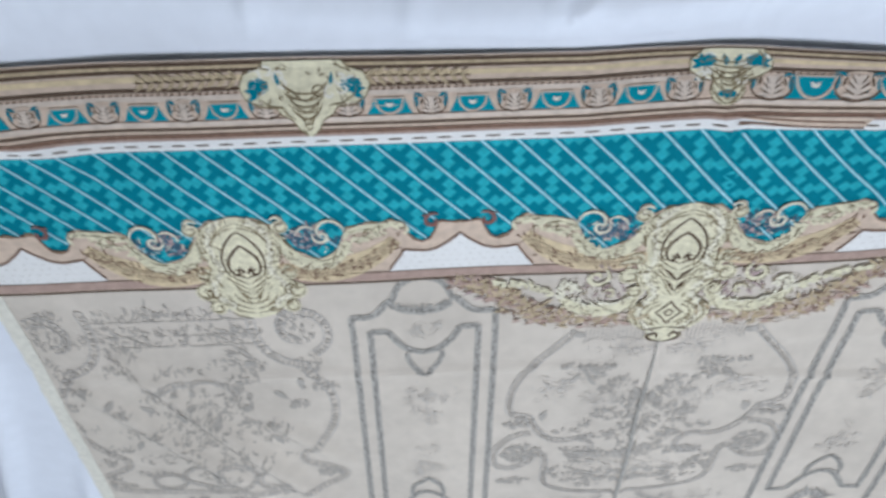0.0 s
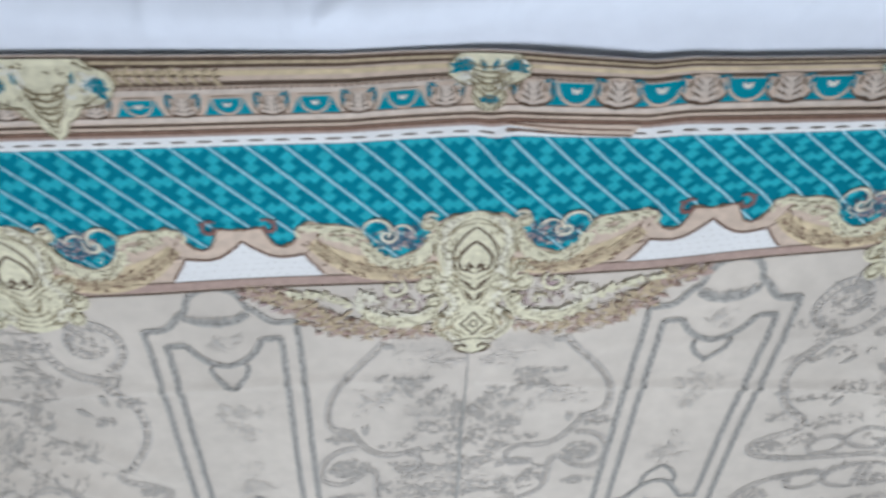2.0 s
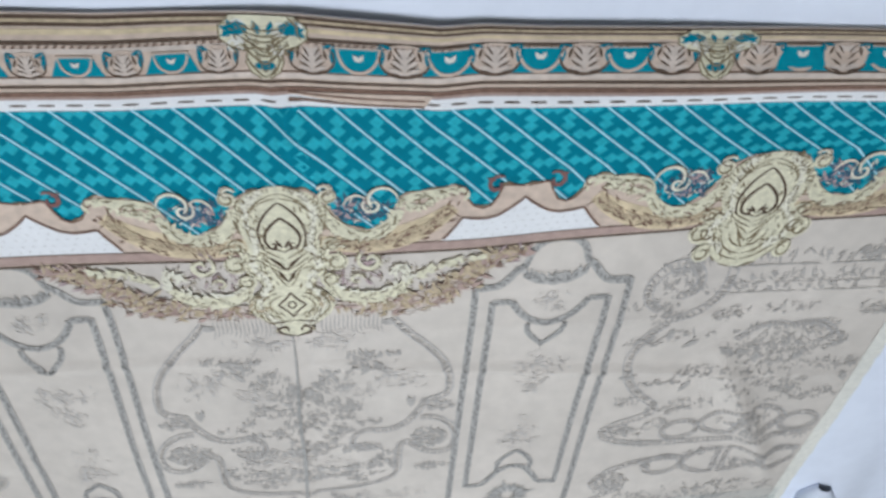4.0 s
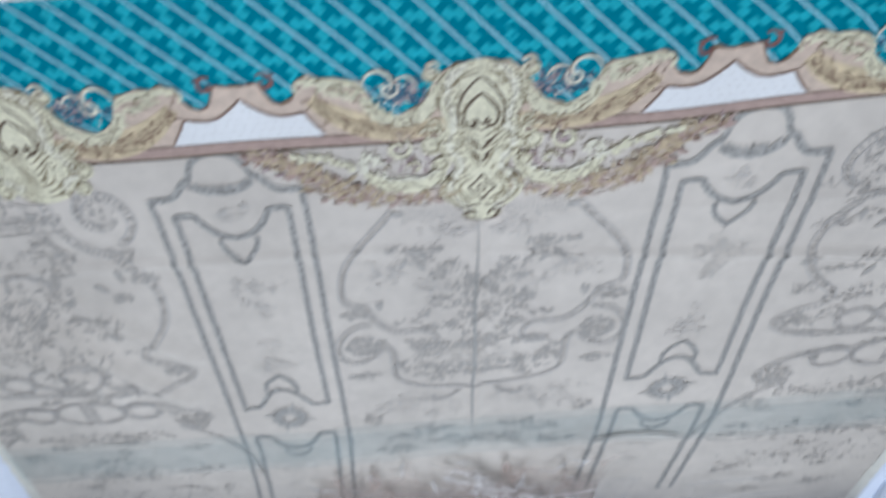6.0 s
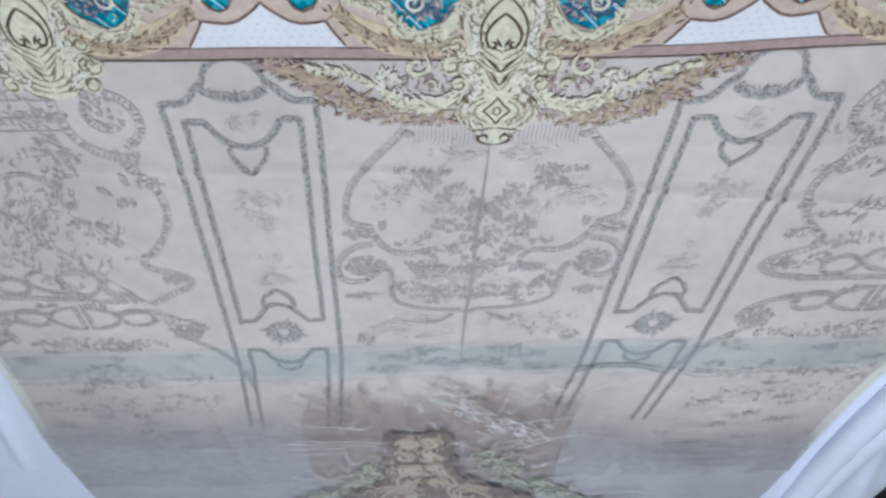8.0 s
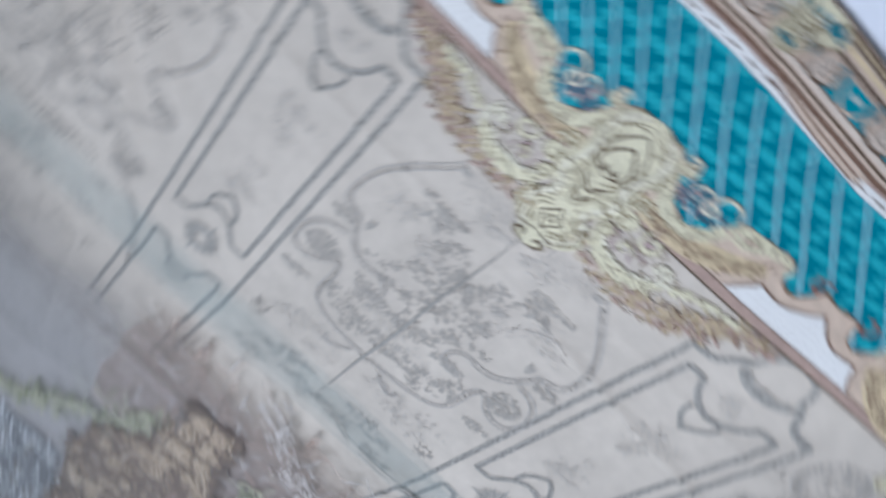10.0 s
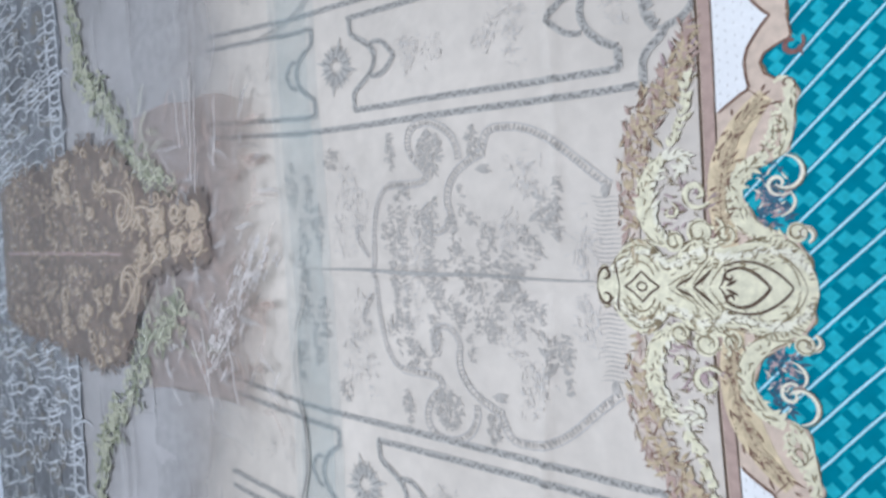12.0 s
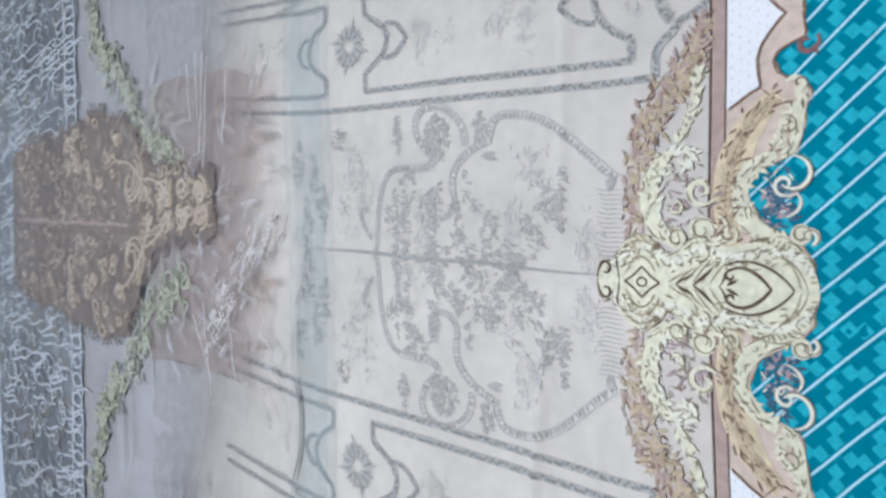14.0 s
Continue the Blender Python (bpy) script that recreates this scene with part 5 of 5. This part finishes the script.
for s in (-1, 1):
    vine_run(curve((s * 0.070, -0.80), (s * 0.130, -0.80), (s * 0.10, -0.90), (s * 0.190, -0.935), 16))
    vine_run(curve((s * 0.190, -0.935), (s * 0.250, -0.95), (s * 0.240, -1.03), (s * 0.285, -1.02), 12))
    vine_run(curve((s * 0.285, -1.02), (s * 0.300, -1.10), (s * 0.42, -1.10), (s * 0.60, -1.115), 26))
stem.lay("vine_stem", SAGE, vine)
leaf_ink.lay("vine_leaf", SAGE, vine, "", True)
bloom.lay("vine_flower", GREEN_CREAM, vine, "", True)

# the brown patch, with raised gold cord
patch = thing("neck_patch", "brown embroidered neckline patch with antique gold cord", "patch")
random.seed(13)
prof = [(0.120, -1.47), (0.145, -1.42), (0.160, -1.36), (0.158, -1.28), (0.172, -1.20), (0.180, -1.12), (0.192, -1.06), (0.178, -1.01), (0.165, -0.965), (0.140, -0.93), (0.098, -0.90), (0.066, -0.87), (0.054, -0.83), (0.050, -0.79), (0.042, -0.74), (0.037, -0.71), (0.022, -0.695)]
random.seed(13)
fine_prof = []
for (w0, v0), (w1, v1) in zip(prof, prof[1:]):
    for i in range(5):
        t = i / 5
        fine_prof.append((w0 + (w1 - w0) * t + 0.005 * math.sin(148 * (v0 + (v1 - v0) * t)) + random.uniform(-0.005, 0.005), v0 + (v1 - v0) * t))


def rise(v):
    """The stuffed top of the patch stands a little higher."""
    return table(v, (-0.98, 0.0), (-0.86, 0.002), (-0.73, 0.003), (-0.695, 0.0))


def slant(v):
    """The neck of the patch leans to one side."""
    return table(v, (-0.97, 0.0), (-0.88, -0.022), (-0.80, -0.034), (-0.69, -0.037))


base = Ink()
cols = [-1, -0.8, -0.6, -0.4, -0.2, 0, 0.2, 0.4, 0.6, 0.8, 1]
base.net([[(w * a + slant(v), v) for a in cols] for w, v in fine_prof], 0.0150)
base.p = [(u, v, z + rise(v)) for u, v, z in base.p]
base.lay("net_ground", BROWN_NET, patch)


rim = Ink()
for w, v in fine_prof:
    for s in (-1, 1):
        for _ in range(2):
            rim.stroke(spiral(slant(v) + s * (w + random.uniform(-0.012, 0.010)), v, random.uniform(0.007, 0.014), 0.003, random.uniform(0, 6.28), random.choice((-0.9, 0.9)), 9), 0.0045, 0.0146 + rise(v) * 0.8)
rim.lay("lacy_rim", BROWN_NET, patch, "", True)


def patch_width(v):
    return table(v, *[(q, w) for w, q in prof])


def cord(pts, radius, lift):
    """A raised round thread on the patch."""
    ps, fs = [], []
    n = len(pts)
    for i, (u, v) in enumerate(pts):
        (ua, va), (ub, vb) = pts[max(0, i - 1)], pts[min(n - 1, i + 1)]
        d = math.hypot(ub - ua, vb - va) or 1.0
        nu, nv = -(vb - va) / d * radius, (ub - ua) / d * radius
        for k, h in ((1, 0), (0.6, 0.9), (-0.6, 0.9), (-1, 0)):
            x, y, z = set_down(u + nu * k + (slant(v) if lift < 0.02 else 0), v + nv * k, lift + h * radius + (rise(v) if lift < 0.02 else 0))
            ps.append((x, y, z))
    for i in range(n - 1):
        for k in range(3):
            fs.append((4 * i + k, 4 * i + k + 1, 4 * i + k + 5, 4 * i + k + 4))
    return ps, fs


def join(pieces):
    ps, fs = [], []
    for p, f in pieces:
        b = len(ps)
        ps += p
        fs += [tuple(i + b for i in q) for q in f]
    return ps, fs


cords = []
for s in (-1, 1):
    for cu, cv, r, a, t in ((0.020, -0.726, 0.018, 0, 1.6), (0.020, -0.726, 0.010, 1, 1.2), (0.024, -0.772, 0.017, 2, 1.4), (0.028, -0.822, 0.018, 1, 1.4), (0.060, -0.935, 0.045, 0.4, 0.9), (0.062, -0.940, 0.036, 0.5, 0.8), (0.064, -0.945, 0.026, 0.6, 0.7)):
        cords.append(cord(spiral(s * cu, cv, r, r * 0.3, a if s > 0 else math.pi - a, s * t, 24), 0.0026, 0.0155))
    cords.append(cord(curve((s * 0.010, -0.86), (s * 0.04, -0.90), (s * 0.10, -0.91), (s * 0.105, -0.99), 14), 0.0026, 0.0155))
    cords.append(cord(curve((s * 0.010, -0.80), (s * 0.03, -0.83), (s * 0.05, -0.85), (s * 0.052, -0.89), 12), 0.0026, 0.0155))
    for k in range(16):
        cords.append(cord(spiral(s * random.uniform(0.004, 0.034), random.uniform(-0.90, -0.71), random.uniform(0.007, 0.013), 0.003, random.uniform(0, 6.28), random.choice((-1, 1)), 12), 0.0021, 0.0160))
    for k in range(24):
        v = random.uniform(-1.20, -0.98)
        cords.append(cord(spiral(s * random.uniform(0.06, patch_width(v) - 0.012), v, random.uniform(0.008, 0.017), 0.004, random.uniform(0, 6.28), random.choice((-1, 1)), 12), 0.0023, 0.0155))
    for k in range(22):
        v = random.uniform(-1.42, -1.0)
        cords.append(cord(spiral(s * random.uniform(0.02, patch_width(v) - 0.025), v, random.uniform(0.007, 0.014), 0.003, random.uniform(0, 6.28), random.choice((-0.8, 0.8)), 9), 0.0017, 0.0152))
for k in range(420):
    v = random.uniform(-1.44, -0.71)
    w = patch_width(v)
    u = random.uniform(-w, w)
    a = random.uniform(0, 3.1)
    cords.append(cord(curve((u, v), (u + 0.006 * math.cos(a), v + 0.006 * math.sin(a)), (u + 0.010 * math.cos(a + 0.6), v + 0.010 * math.sin(a + 0.6)), (u + 0.013 * math.cos(a + 1.2), v + 0.013 * math.sin(a + 1.2)), 5), random.uniform(0.0008, 0.0018), 0.0153))
part("gold_cord", join(cords), GOLD, patch, "raised antique gold cord")
ink = Ink()
ink.stroke([(0.001 * math.sin(i), -0.95 - 0.012 * i) for i in range(42)], 0.006, 0.0156, tip=0.7)
ink.lay("centre_slit", PINK_TAN, patch)

# clear sleeve over the patch, rose-beige lining at its mouth
sleeve = thing("plastic_sleeve", "clear crinkled plastic sleeve holding the neck patch", "packaging")
LINING = ombre_veil("rose_beige_lining", (0.48, 0.37, 0.32), -0.56, -0.68, 0.40)
laid_sheet("lining", "", "", LINING, -0.215, -0.90, 0.205, -0.55, 0.0095, 0.004, step=0.007, parent=sleeve)
laid_sheet("film", "", "", FILM, -0.255, -1.50, 0.245, -0.60, 0.024, 0.006, step=0.006, parent=sleeve)
# glints of the crinkled plastic, made as whitish strands
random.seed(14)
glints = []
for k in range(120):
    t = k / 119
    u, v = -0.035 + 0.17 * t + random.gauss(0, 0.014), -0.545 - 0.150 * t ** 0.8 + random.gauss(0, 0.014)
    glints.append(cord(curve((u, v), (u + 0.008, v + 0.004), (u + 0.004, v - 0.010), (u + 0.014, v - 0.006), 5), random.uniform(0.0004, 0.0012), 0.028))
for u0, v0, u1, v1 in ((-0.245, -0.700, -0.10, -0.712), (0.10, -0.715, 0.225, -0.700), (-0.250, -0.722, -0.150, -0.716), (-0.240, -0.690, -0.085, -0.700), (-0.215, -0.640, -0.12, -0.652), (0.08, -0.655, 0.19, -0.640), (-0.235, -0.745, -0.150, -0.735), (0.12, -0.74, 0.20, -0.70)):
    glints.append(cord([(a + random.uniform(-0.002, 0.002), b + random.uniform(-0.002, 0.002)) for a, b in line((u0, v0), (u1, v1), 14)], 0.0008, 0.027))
tagged(part("painted_glint", join(glints), GLINT, sleeve, "whitish strands painted as glints on the crinkled plastic"), kind="stuff")

# soft creases of net and plastic round the patch, highlights and shade painted on
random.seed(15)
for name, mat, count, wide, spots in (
        ("crease_highlight", WISP, 70, 0.008, ((-0.19, 0.19, -0.84, -0.58),)),
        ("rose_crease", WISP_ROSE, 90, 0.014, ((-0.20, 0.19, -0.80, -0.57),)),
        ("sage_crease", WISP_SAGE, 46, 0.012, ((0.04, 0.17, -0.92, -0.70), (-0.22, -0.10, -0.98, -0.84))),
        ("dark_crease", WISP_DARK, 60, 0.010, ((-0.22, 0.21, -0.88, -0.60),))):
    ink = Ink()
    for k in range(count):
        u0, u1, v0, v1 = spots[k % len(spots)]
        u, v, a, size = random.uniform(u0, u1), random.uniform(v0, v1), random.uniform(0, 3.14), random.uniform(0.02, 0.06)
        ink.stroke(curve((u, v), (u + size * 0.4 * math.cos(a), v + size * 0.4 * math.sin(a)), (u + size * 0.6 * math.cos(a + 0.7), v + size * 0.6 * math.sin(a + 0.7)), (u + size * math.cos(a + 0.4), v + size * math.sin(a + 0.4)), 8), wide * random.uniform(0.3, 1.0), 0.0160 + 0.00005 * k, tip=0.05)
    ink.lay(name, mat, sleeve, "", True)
# long soft gathers of the chiffon, their light and shade painted as flat strokes
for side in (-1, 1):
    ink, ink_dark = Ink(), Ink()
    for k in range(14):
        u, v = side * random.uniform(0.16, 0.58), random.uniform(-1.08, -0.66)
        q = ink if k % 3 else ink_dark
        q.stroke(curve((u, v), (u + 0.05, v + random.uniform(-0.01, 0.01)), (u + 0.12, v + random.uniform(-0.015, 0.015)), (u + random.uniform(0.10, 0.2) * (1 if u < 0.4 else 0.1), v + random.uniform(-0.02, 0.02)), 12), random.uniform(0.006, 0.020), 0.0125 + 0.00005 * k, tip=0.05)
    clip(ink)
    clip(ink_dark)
    ink.lay("gather_highlight", WISP_SOFT, chiffon, "", True)
    ink_dark.lay("gather_shade", WISP_DARK, chiffon, "", True)
